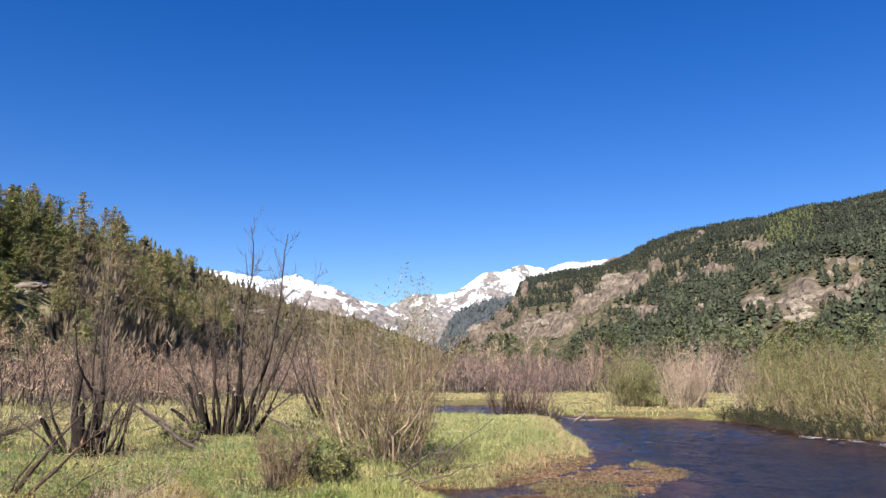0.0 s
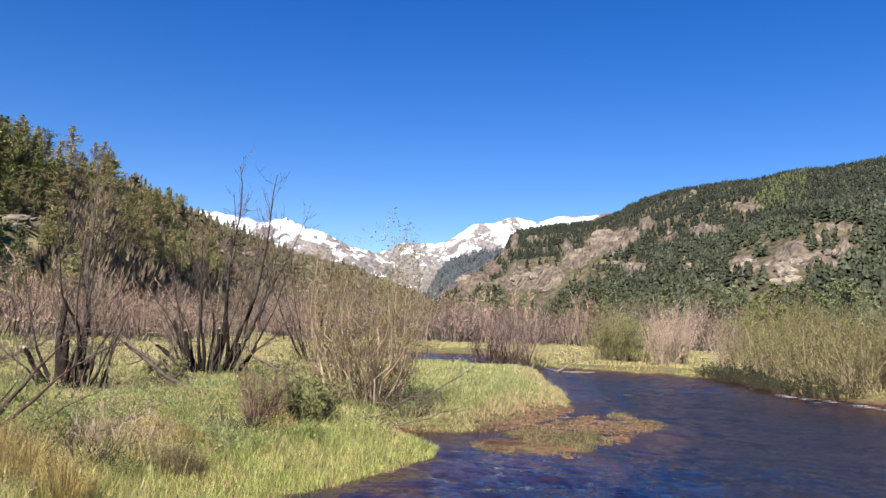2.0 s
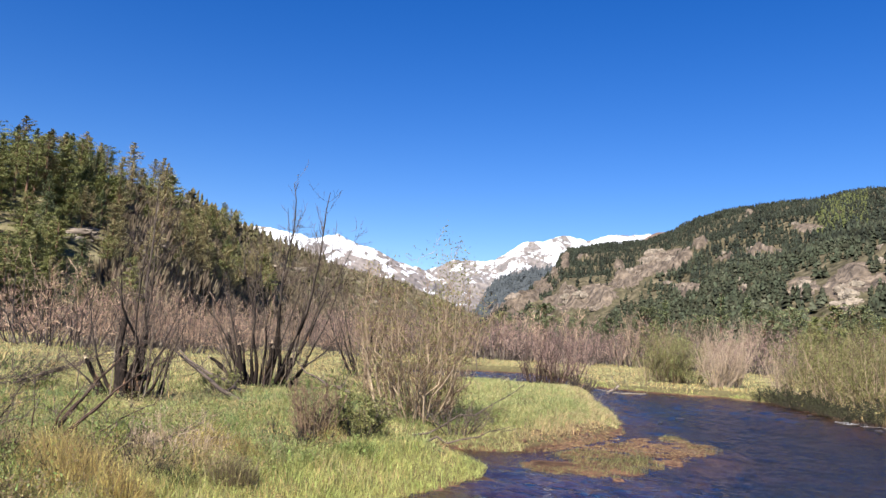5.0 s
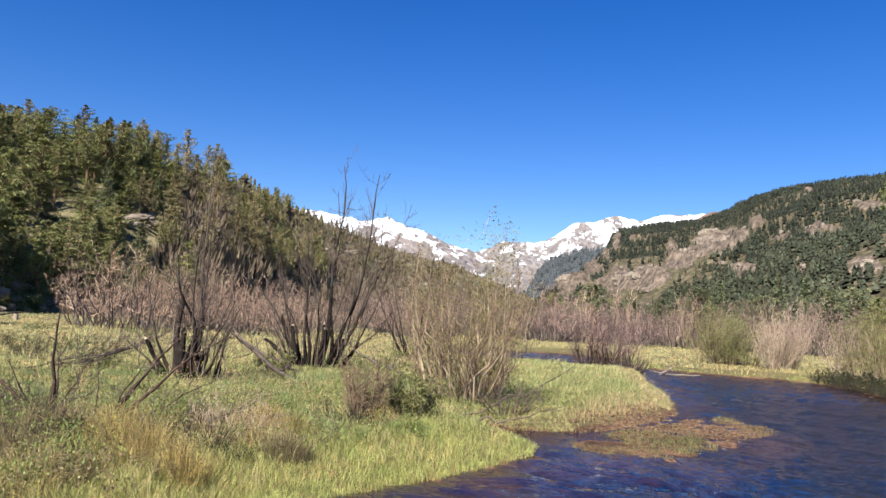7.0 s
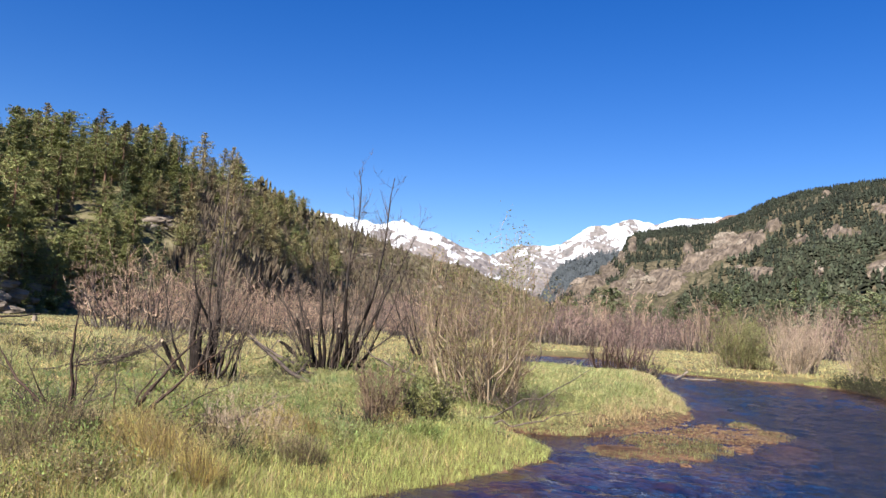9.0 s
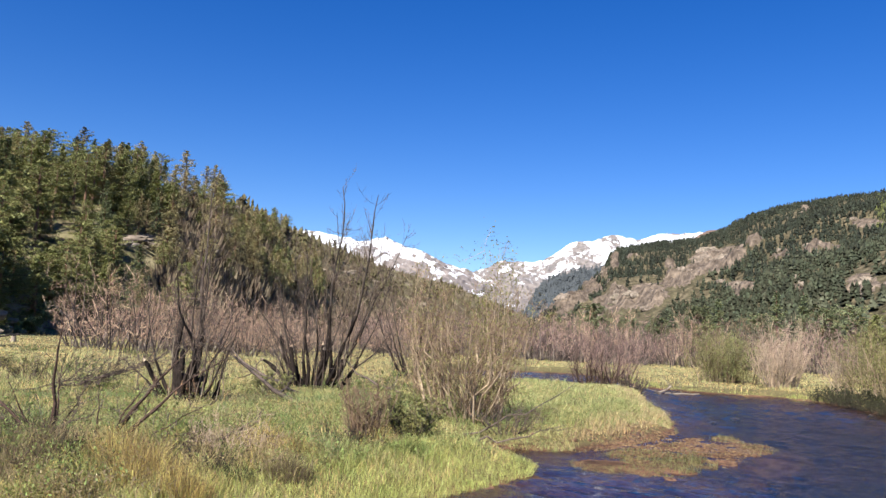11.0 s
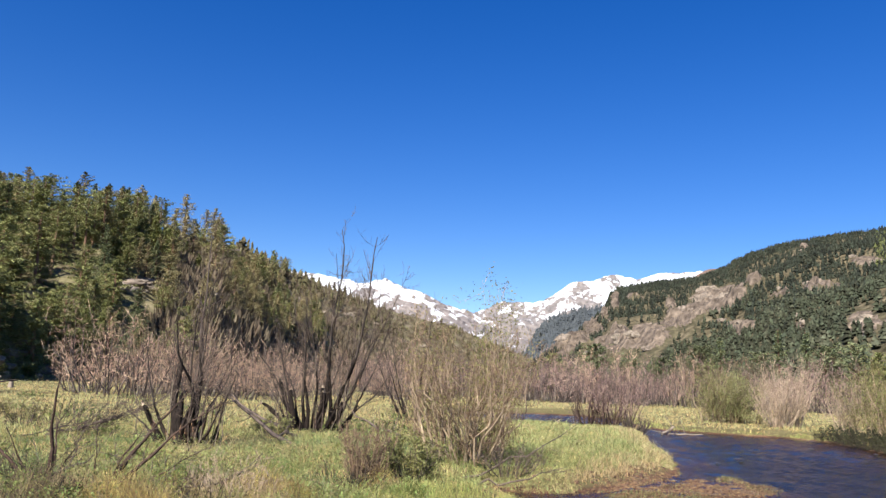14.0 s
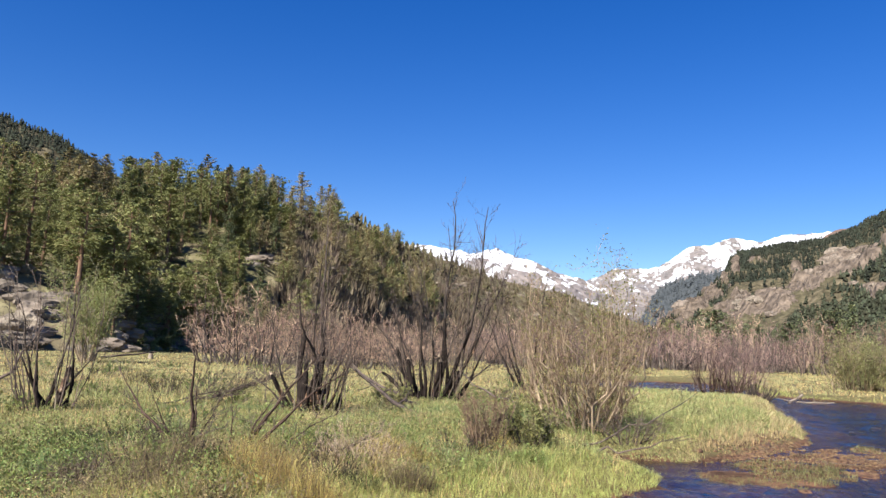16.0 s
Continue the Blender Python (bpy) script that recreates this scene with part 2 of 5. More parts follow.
def snow_material(name, level, rock):
    """Grey rock with snow lying in gullies and on the gentler faces; level: how much rock stays bare."""
    m = material(name, rock, 0.012, 0.8, 1.0, fine=0.05, space="World", bump_scale=14, contrast=0.4)
    n, l = m.node_tree.nodes, m.node_tree.links
    b = n["Principled BSDF"]
    bare = b.inputs["Base Color"].links[0].from_socket
    geo = n.new("ShaderNodeNewGeometry")
    total = None
    for scale, turn, weight in (((0.011, 0.004, 0.0045), 35, 1.0), ((0.034, 0.012, 0.016), 20, 0.55), ((0.09, 0.03, 0.07), 0, 0.28)):
        mp = n.new("ShaderNodeMapping")
        mp.inputs["Scale"].default_value = scale
        mp.inputs["Rotation"].default_value = (0, radians(turn), 0)
        l.new(geo.outputs["Position"], mp.inputs["Vector"])
        t = n.new("ShaderNodeTexNoise")
        t.inputs["Scale"].default_value, t.inputs["Detail"].default_value, t.inputs["Roughness"].default_value = 1.0, 5, 0.6
        l.new(mp.outputs["Vector"], t.inputs["Vector"])
        k = n.new("ShaderNodeMath")
        k.operation = "MULTIPLY_ADD"
        k.inputs[1].default_value = weight
        if total:
            l.new(total, k.inputs[2])
        else:
            k.inputs[2].default_value = -0.5 * (1 + 0.55 + 0.28)
        l.new(t.outputs["Fac"], k.inputs[0])
        total = k.outputs[0]
    xyz = n.new("ShaderNodeSeparateXYZ")
    l.new(geo.outputs["Position"], xyz.inputs[0])
    high = n.new("ShaderNodeMapRange")
    high.inputs[1].default_value, high.inputs[2].default_value = 260, 560
    high.inputs[3].default_value, high.inputs[4].default_value = -0.11, 0.10
    l.new(xyz.outputs["Z"], high.inputs[0])
    add = n.new("ShaderNodeMath")
    l.new(total, add.inputs[0])
    l.new(high.outputs[0], add.inputs[1])
    edge = n.new("ShaderNodeMapRange")
    edge.inputs[1].default_value, edge.inputs[2].default_value = level, level + 0.035
    l.new(add.outputs[0], edge.inputs[0])
    mix = n.new("ShaderNodeMix")
    mix.data_type = "RGBA"
    mix.inputs["B"].default_value = (0.62, 0.65, 0.70, 1)
    l.new(edge.outputs[0], mix.inputs["Factor"])
    l.new(bare, mix.inputs["A"])
    l.new(mix.outputs["Result"], b.inputs["Base Color"])
    return m


M_GROUND = ground_material()
M_WATER = water_material()
M_SNOW = snow_material("snow_on_ridge", 0.005, [(0.12, 0.112, 0.115), (0.18, 0.16, 0.15), (0.14, 0.132, 0.135)])
M_SNOWROCK = snow_material("snow_on_cliffs", -0.02, [(0.12, 0.115, 0.12), (0.19, 0.165, 0.155), (0.145, 0.135, 0.135)])
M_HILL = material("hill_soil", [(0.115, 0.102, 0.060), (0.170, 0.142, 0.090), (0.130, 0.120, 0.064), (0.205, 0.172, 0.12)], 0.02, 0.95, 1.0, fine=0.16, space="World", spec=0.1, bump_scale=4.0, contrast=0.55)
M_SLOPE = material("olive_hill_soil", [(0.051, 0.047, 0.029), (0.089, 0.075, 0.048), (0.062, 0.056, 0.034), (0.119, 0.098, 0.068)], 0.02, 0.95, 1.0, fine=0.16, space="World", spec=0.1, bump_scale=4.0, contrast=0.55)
M_ROCK = material("granite", [(0.10, 0.085, 0.070), (0.195, 0.163, 0.132), (0.145, 0.122, 0.10)], 0.12, 0.9, 1.0, fine=0.35, space="World", vary=0.15, spec=0.2, bump_scale=1.5, contrast=0.4, stretch=(1, 1, 0.45))
M_NEEDLE = material("pine_needles", [(0.133, 0.156, 0.063), (0.201, 0.215, 0.086), (0.275, 0.269, 0.115)], 0.5, 0.8, vary=0.25, island=0.16, through_light=0.18, contrast=0.18, spec=0.15)
M_NEEDLE_DARK = material("blue_green_fir_needles", [(0.099, 0.123, 0.069), (0.152, 0.175, 0.093), (0.212, 0.222, 0.118)], 0.5, 0.85, vary=0.3, island=0.16, through_light=0.15, contrast=0.18, spec=0.1)
M_NEEDLE_OLD = material("brownish_pine_needles", [(0.186, 0.173, 0.087), (0.255, 0.226, 0.123), (0.315, 0.266, 0.157)], 0.5, 0.85, vary=0.35, island=0.16, through_light=0.18, contrast=0.18, spec=0.1)
M_FOREST = material("far_conifers", [(0.017, 0.020, 0.017), (0.026, 0.031, 0.022), (0.044, 0.047, 0.032)], 0.045, 0.9, contrast=0.5, island=0.5, space="World", spec=0.1, through_light=0.1)
M_LOWPINE = material("olive_green_pines", [(0.027, 0.032, 0.022), (0.041, 0.047, 0.030), (0.065, 0.067, 0.045)], 0.045, 0.9, contrast=0.5, island=0.45, space="World", spec=0.1, through_light=0.1)
# blue-grey base colour carries the haze over the distant spur
M_SPUR = material("haze_tinted_spruce", [(0.052, 0.062, 0.070), (0.070, 0.079, 0.086)], 0.06, 0.9, space="World", spec=0.1, contrast=0.4)
M_OLIVE = material("olive_conifers", [(0.060, 0.058, 0.030), (0.085, 0.075, 0.042), (0.110, 0.092, 0.058)], 0.13, 0.9, island=0.35, space="World", spec=0.1, through_light=0.2)
M_BARK = material("pine_bark", [(0.10, 0.06, 0.04), (0.22, 0.13, 0.085)], 3.0, 0.9, 0.5, vary=0.2, stretch=(1, 1, 0.2))
M_DEADBARK = material("charred_bark", [(0.006, 0.0048, 0.0048), (0.012, 0.009, 0.0078), (0.0072, 0.006, 0.0054), (0.024, 0.018, 0.0156), (0.0108, 0.0084, 0.0072), (0.033, 0.0252, 0.0216), (0.018, 0.0132, 0.0108), (0.2, 0.12, 0.075), (0.46, 0.35, 0.25)], 3.6, 0.9, 0.8, fine=16, stretch=(1, 1, 0.3), bump_scale=0.03, spec=0.1)
M_UPPER = material("dark_upper_bark", [(0.017, 0.013, 0.011), (0.041, 0.032, 0.027), (0.090, 0.069, 0.056)], 4.0, 0.9, 0.4, stretch=(1, 1, 0.3))
M_SCAR = material("pale_splintered_wood", [(0.22, 0.16, 0.11), (0.42, 0.33, 0.24)], 8.0, 0.8, 0.4, stretch=(1, 1, 0.3))
# near-black root colour, also used as shade under bank shrubs and weeds
M_ROOT_SHADE = material("dark_roots_and_shade", [(0.015, 0.012, 0.010), (0.045, 0.036, 0.028)], 3.0, 0.8, island=0.4)
M_SAPLING = material("reddish_brown_bark", [(0.036, 0.022, 0.018), (0.080, 0.052, 0.040)], 6.0, 0.85, 0.4, spec=0.15)
M_DARKTWIG = material("dark_brown_twigs", [(0.05, 0.036, 0.030), (0.10, 0.074, 0.060), (0.17, 0.13, 0.105)], 1.5, 0.85, island=0.6)
M_TWIG = material("grey_brown_twigs", [(0.060, 0.045, 0.038), (0.125, 0.095, 0.080)], 1.5, 0.85, island=0.25, vary=0.1)
M_TAN = material("tan_willow_stems", [(0.162, 0.117, 0.083), (0.432, 0.332, 0.230)], 2.5, 0.75, island=0.45)
M_OLIVETWIG = material("olive_brown_twigs", [(0.059, 0.040, 0.028), (0.192, 0.135, 0.078)], 1.5, 0.8, island=0.6)
M_PINK = material("pinkish_willow_stems", [(0.211, 0.139, 0.107), (0.420, 0.283, 0.209)], 0.6, 0.85, island=0.55, vary=0.4)
M_ROSE = material("rosy_willow_stems", [(0.153, 0.101, 0.091), (0.306, 0.207, 0.180)], 0.6, 0.85, island=0.55, vary=0.45)
M_TRUNK = material("grey_willow_trunks", [(0.049, 0.038, 0.034), (0.098, 0.078, 0.067), (0.280, 0.238, 0.199)], 0.9, 0.9, 0.3, island=0.5, vary=0.4)
M_BROWNTWIG = material("brown_bare_twigs", [(0.10, 0.066, 0.045), (0.22, 0.15, 0.10)], 0.6, 0.85, island=0.5, vary=0.2)
M_PALE = material("pale_willow_stems", [(0.27, 0.20, 0.145), (0.40, 0.31, 0.23)], 0.6, 0.85, island=0.25, vary=0.15)
M_BUD = material("young_willow_leaves", [(0.165, 0.155, 0.055), (0.27, 0.235, 0.09)], 1.0, 0.6, island=0.35, vary=0.2, through_light=0.35)
M_GREEN = material("fresh_green_leaves", [(0.145, 0.154, 0.051), (0.229, 0.220, 0.084)], 1.0, 0.6, island=0.35, vary=0.2, through_light=0.35)
M_GRASS = material("meadow_grass", [(0.224, 0.213, 0.084), (0.431, 0.340, 0.138), (0.696, 0.482, 0.243), (0.308, 0.281, 0.111), (0.549, 0.396, 0.186)], 0.6, 0.7, island=0.3, space="World", through_light=0.35, spec=0.2, contrast=0.35)
M_SHORE = material("bright_shore_grass", [(0.194, 0.257, 0.073), (0.420, 0.422, 0.147), (0.283, 0.319, 0.094)], 0.9, 0.65, island=0.5, space="World", through_light=0.4, spec=0.25)
M_SEDGE = material("blue_green_sedge", [(0.183, 0.223, 0.086), (0.329, 0.318, 0.110)], 0.4, 0.65, island=0.5, space="World", through_light=0.35, spec=0.25, contrast=0.45)
M_FORB = material("green_weed_leaves", [(0.089, 0.132, 0.041), (0.221, 0.240, 0.068)], 0.7, 0.6, island=0.6, space="World", through_light=0.3, contrast=0.45)
# leaves darkened to hold the shade beneath the overhanging bank bushes
M_SHADELEAF = material("shade_dark_leaves", [(0.024, 0.028, 0.011), (0.043, 0.046, 0.019)], 1.0, 0.7, island=0.35, through_light=0.2)
M_STRAW = material("dry_straw", [(0.304, 0.234, 0.123), (0.484, 0.384, 0.216)], 0.8, 0.8, island=0.3, space="World", through_light=0.3)

# ---------- ground and river ----------
RIVER = [(-2.4, 5), (-2.2, 7.5), (-1.35, 9.0), (-0.8, 9.9), (-0.45, 10.7), (0.0, 11.7), (0.15, 12.7), (-0.2, 13.3), (-0.9, 13.9), (-0.7, 14.8), (0.3, 14.6), (1.0, 14.8), (1.6, 15.5), (2.6, 17.5), (3.5, 19.5), (3.9, 22.1), (4.4, 27), (4.6, 31.7), (5.2, 38), (5.2, 41), (4.2, 43), (2, 44), (-2, 46), (-5, 50),
         (-6, 56), (-4, 62), (1, 66), (4.5, 66), (6, 60), (6.3, 52), (6.6, 45.2), (9.8, 42.5), (12.7, 41.8), (13.9, 38.6), (13.8, 34.7), (13.1, 29.8), (13.2, 27.5), (13.6, 26.2), (14.6, 25.5), (17, 24.5), (22, 21), (40, 14), (60, 5), (60, -10), (20, -4), (6, 1.5), (1, 3)]
ISLAND = [(0.75, 13.4), (1.1, 12.2), (2.1, 12.3), (2.8, 13.5), (4.0, 15.3), (5.0, 17.5), (4.7, 19.4), (3.6, 18.1), (2.0, 15.6)]


def ground_z(x, y):
    x, y = np.asarray(x, float), np.asarray(y, float)
    d = outside(x, y, RIVER) + 0.3 * fbm(x * 0.9, y * 0.9, 3, 4)
    i = outside(x, y, ISLAND) + 0.5 * fbm(x * 1.3, y * 1.3, 3, 9)
    r = np.hypot(x, y)
    land = 0.31 * smooth((d + 0.12) / 1.2) + 0.14 * fbm(x * 0.35, y * 0.35, 3, 2) * smooth(d / 2) + 0.11 * fbm(x * 1.7, y * 1.7, 3, 17) * smooth((d - 0.3) / 1.5) + 0.0028 * np.maximum(0, r - 30)
    land = land - 0.19 * np.exp(-((x - 1) ** 2 + (y - 44) ** 2) / 90) * smooth(d / 1.1)
    bed = 0.31 * smooth((d + 0.12) / 1.2) - 0.02 * smooth(-d * 8) - 0.55 * smooth(-d / 3.5) + 0.10 * fbm(x * 1.5, y * 1.5, 3, 6) * smooth(-d / 0.8)
    z = np.where(d > 0, land, bed)
    bar = 0.0 - 0.16 * smooth(i / 0.7) + 0.13 * fbm(x * 2.2, y * 2.2, 3, 12)
    return np.where((i < 0.9) & (d <= 0.0), np.maximum(z, bar), z)


def build_ground():
    az = np.concatenate([np.arange(-52, 46, 0.4), np.linspace(46, 308, 45)])
    az = np.radians(az)
    r = [0.0]
    while r[-1] < 4800:
        r.append(r[-1] + (0.22 if 6 < r[-1] < 24 else max(0.3, r[-1] * 0.022 if r[-1] < 90 else r[-1] * 0.12)))
    r = np.array(r)
    x, y = np.sin(az)[None] * r[:, None], np.cos(az)[None] * r[:, None]
    z = ground_z(x, y)
    z = np.where(r[:, None] > 400, np.minimum(z, 1.4), z)
    z[r < 6] = np.maximum(z[r < 6], 0.1)
    v = np.stack([x, y, z], -1).reshape(-1, 3)
    me = mesh_from("ground", v, [grid_faces(len(r), len(az))[:, ::-1]], M_GROUND, shade=True)
    tagged(new("ground", me), "green and straw meadow with a stony brown river bed", "ground", kind="structure")
    # the water's surface: real ripples, longer where it runs fast
    az = np.radians(np.arange(-16, 48, 0.36))
    r = [5.0]
    while r[-1] < 74:
        r.append(r[-1] + max(0.09, 0.0062 * r[-1]))
    r = np.array(r)
    x, y = np.sin(az)[None] * r[:, None], np.cos(az)[None] * r[:, None]
    u, w = x * 0.97 - y * 0.24, x * 0.24 + y * 0.97
    z = 0.15 * fbm(u * 0.9, w * 1.5, 2, 51) + 0.17 * fbm(u * 2.0 + 3, w * 3.6, 2, 55) + 0.09 * fbm(u * 5, w * 7, 2, 58)
    z = z * (0.12 + 0.24 * vnoise(x * 0.22, y * 0.22, 63) + 0.28 * smooth((y - 19) / 7) + 0.5 * np.exp(-((x - 1.5) ** 2 / 9 + (y - 10) ** 2 / 8)) + 0.5 * np.exp(-((x - 12) ** 2 / 6 + (y - 27) ** 2 / 16)))
    z = z + 0.10 * fbm(u * 4.0, w * 8.0, 3, 57) * np.exp(-((x - 1.2) ** 2 / 7 + (y - 10) ** 2 / 7))
    wme = mesh_from("water", np.stack([x, y, z], -1).reshape(-1, 3), [grid_faces(len(r), len(az))[:, ::-1]], M_WATER, shade=True)
    tagged(new("water", wme), "rippled dark blue and brown shallow mountain river", "river", kind="structure")


build_ground()


# ---------- hills and mountains ----------
class Hill:
    """A ridge seen from the valley: bearing runs along it, s goes from its foot (0) to its crest (1) and over."""

    def __init__(self, foot, crest, rise, relief, seed, curve=0.9, wave=120.0, jag=0.0):
        self.foot, self.crest, self.rise, self.relief, self.seed, self.curve, self.wave, self.jag = foot, crest, rise, relief, seed, curve, wave, jag

    def at(self, az, s):
        az, s = np.asarray(az, float), np.asarray(s, float)
        r0, r1 = lerp_table(self.foot, az), lerp_table(self.crest, az)
        top = np.tan(np.radians(lerp_table(self.rise, az))) * r1
        r = r0 + s * (r1 - r0)
        x, y = r * np.sin(np.radians(az)), r * np.cos(np.radians(az))
        up = np.where(s <= 1, np.clip(s, 0, 1) ** self.curve, 1 - 0.9 * np.maximum(s - 1, 0) ** 1.3)
        rough = self.relief * (ridged(x / self.wave, y / self.wave, 5, self.seed) - 0.55)
        mask = np.clip(s * 4, 0, 1) * (1 - 0.85 * np.exp(-((s - 1) / 0.22) ** 2))
        z = -2.0 + (top + 2) * up + rough * mask + self.jag * (fbm(x / (self.wave * 0.25), y / (self.wave * 0.25), 4, self.seed + 30) + 0.5 * fbm(x / (self.wave * 0.07), y / (self.wave * 0.07), 3, self.seed + 37)) * np.clip(s * 3, 0, 1)
        return x, y, z

    def build(self, name, az0, az1, na, ns, mat, label, category, over=1.7, bare=None):
        az, s = np.meshgrid(np.linspace(az0, az1, na), np.linspace(-0.03, over, ns), indexing="ij")
        x, y, z = self.at(az, s)
        slots = None
        if bare is not None:
            rock = smooth(bare(az, s) / 0.5)
            joint = ridged(x / 26 + z / 40, y / 60, 4, 71) - 0.5 + 0.6 * (ridged(x / 9, z / 16, 3, 77) - 0.45)
            joint = joint + 0.35 * (ridged(x / 14 + 3, y / 30 + z / 9, 3, 79) - 0.5)
            ledge = (np.abs((z / 13 + 0.8 * fbm(x / 30, y / 60, 2, 73)) % 1 - 0.5) - 0.25) * 9
            z = z + rock * (17 * joint + ledge)
            slots = (bare(az, s)[:-1, :-1] > 0.08).astype(int).ravel()
        v = np.stack([x, y, z], -1).reshape(-1, 3)
        me = mesh_from(name, v, [grid_faces(na, ns)], mat, slots, shade=bare is None)
        return tagged(new(name, me), label, category, kind="structure")


LEFT = Hill([(-75, 85), (-45, 85), (-38, 95), (-33, 125), (-28, 130), (-23, 150), (-19.8, 190), (-14.8, 300), (-11, 400), (-5.7, 560), (0, 750), (6, 850)],
            [(-75, 210), (-45, 200), (-38, 200), (-30, 220), (-23, 290), (-19.8, 380), (-14.8, 600), (-11, 750), (-5.7, 950), (0, 1100), (6, 1200)],
            [(-75, 9), (-45, 8.5), (-38, 9.0), (-33, 9.7), (-30, 10.1), (-23, 9.7), (-19.8, 8.6), (-14.8, 6.9), (-11, 5.6), (-5.7, 4.5), (0, 2.4), (6, 0.5)], 6, 3, 0.85, 60)
FARLEFT = Hill([(-70, 450), (-30, 450)], [(-70, 900), (-30, 900)], [(-70, 15.4), (-45, 14.1), (-43, 13.6), (-41.4, 13.2), (-38.3, 11.6), (-35, 9.0), (-30, 6)], 40, 8, 0.95, 150, 8)
RIGHT = Hill([(-2, 800), (4.7, 800), (6.2, 750), (12.7, 600), (18.5, 480), (25, 400), (31.4, 360), (45, 300), (70, 260)],
             [(-2, 900), (1.3, 1000), (2.8, 1100), (4.7, 1300), (6.2, 1500), (12.7, 1500), (15, 1350), (31.4, 1300), (45, 1200), (70, 1000)],
             [(-2, 0.3), (0.8, 2.2), (1.5, 3.0), (2.7, 4.0), (4.3, 5.1), (5.2, 6.1), (5.6, 7.1), (6.1, 7.55), (7.8, 7.75), (9.7, 7.95), (11.6, 8.2), (13.0, 8.6), (15.2, 9.75), (18.5, 10.55), (22.2, 10.9), (25.1, 11.5), (27.5, 11.5), (31.4, 12.1), (45, 13), (70, 12)], 40, 5, 0.85, 260, 10)
MIDDLE = Hill([(-5, 1600), (12, 1600)], [(-5, 2200), (12, 2300)], [(-5, 0.8), (-0.4, 2.6), (0.35, 4.1), (0.9, 4.75), (1.9, 5.35), (3.9, 5.95), (5.2, 6.2), (12, 6.4)], 30, 11, 0.9, 300, 10)
SNOW_A = Hill([(-26, 2400), (2, 2400)], [(-26, 3700), (2, 3900)], [(-26, 8.6), (-14.3, 7.5), (-12.5, 7.1), (-10.6, 7.6), (-7.3, 6.5), (-4.9, 5.6), (-3.9, 5.2), (-1, 4.0), (2, 2.8)], 170, 17, 0.95, 500, 36)
SNOW_B = Hill([(-8, 2700), (24, 2700)], [(-8, 4100), (24, 4200)], [(-8, 3.6), (-3.7, 5.7), (-2.1, 6.3), (0.8, 6.5), (2.8, 7.8), (4.1, 7.9), (5.6, 8.4), (7.4, 8.1), (9.5, 8.6), (10.5, 8.4), (11.7, 8.7), (16, 8.6), (24, 8)], 190, 21, 0.95, 520, 42)

REDRIDGE = Hill([(6, 2200), (20, 2200)], [(6, 2600), (20, 2600)], [(6, 4), (9.5, 6.4), (10.6, 7.6), (11.5, 8.45), (12.3, 8.85), (13.0, 8.95), (20, 8)], 30, 27, 0.9, 300, 8)
M_RED = material("reddish_scree", [(0.12, 0.085, 0.07), (0.20, 0.14, 0.115)], 0.02, 0.95, 0.8, fine=0.1, space="World", spec=0.1, bump_scale=4.0)
REDRIDGE.build("wooded_hill", 6, 20, 80, 40, M_RED, "distant bare reddish-brown ridge beside the snow", "hill")
LEFT.build("wooded_hill", -75, 6, 340, 120, M_HILL, "rocky pine-covered hillside with dry grass slopes", "hill")
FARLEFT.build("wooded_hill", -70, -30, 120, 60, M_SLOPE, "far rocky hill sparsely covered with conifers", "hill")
# bare granite on the far side of the river: bearing and height in degrees, half width and half height
CLIFFS = [(2.9, 3.7, 1.85, 0.9), (4.4, 4.6, 0.9, 0.6), (8.0, 4.0, 2.1, 0.95), (10.1, 5.3, 1.0, 0.8), (12.8, 6.8, 1.8, 0.9), (15.2, 8.0, 0.55, 0.4), (5.9, 6.6, 0.35, 0.7), (5.2, 5.5, 0.4, 0.6), (9.7, 6.3, 0.45, 0.33), (7.3, 6.8, 0.6, 0.18), (14.1, 4.9, 1.2, 0.5), (19.2, 7.5, 1.3, 0.4), (16.9, 6.9, 0.7, 0.25),
          (22.0, 9.1, 1.0, 0.4), (24.3, 5.7, 1.6, 1.2), (21.6, 5.2, 1.4, 0.8), (26.4, 5.7, 0.75, 0.6), (27.6, 5.8, 0.8, 1.0), (27.2, 7.7, 1.1, 0.28), (18.4, 10.1, 0.35, 0.18), (17.9, 4.9, 0.65, 0.3), (25.1, 3.6, 1.9, 0.25), (5.6, 3.5, 1.8, 0.7), (6.2, 4.4, 0.8, 0.35), (11.3, 6.0, 0.7, 0.4)]


def bare_rock(az, s):
    """How far inside a bare cliff a place on the far hillside lies: above 0 is rock."""
    x, y, z = RIGHT.at(az, s)
    up = np.degrees(np.arctan2(z - 1.8, np.hypot(x, y)))
    best = np.full(np.shape(az), -9.0)
    for a, e, w, h in CLIFFS:
        best = np.maximum(best, 1 - np.hypot((az - a) / w, (up - e - 0.25 * (az - a) * (h > 0.6)) / h))
    return best + 1.5 * fbm(x / 45, y / 45 + z / 30, 4, 81) * (best > -1.5)


M_CLIFF = material("tan_granite_cliff", [(0.077, 0.062, 0.050), (0.140, 0.111, 0.086), (0.104, 0.083, 0.067), (0.180, 0.144, 0.113)], 0.03, 0.92, 1.0, fine=0.16, space="World", spec=0.15, bump_scale=8.0, contrast=0.55, stretch=(1, 1, 0.45))
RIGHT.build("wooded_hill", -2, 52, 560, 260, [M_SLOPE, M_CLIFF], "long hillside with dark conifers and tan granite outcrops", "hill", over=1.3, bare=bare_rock)
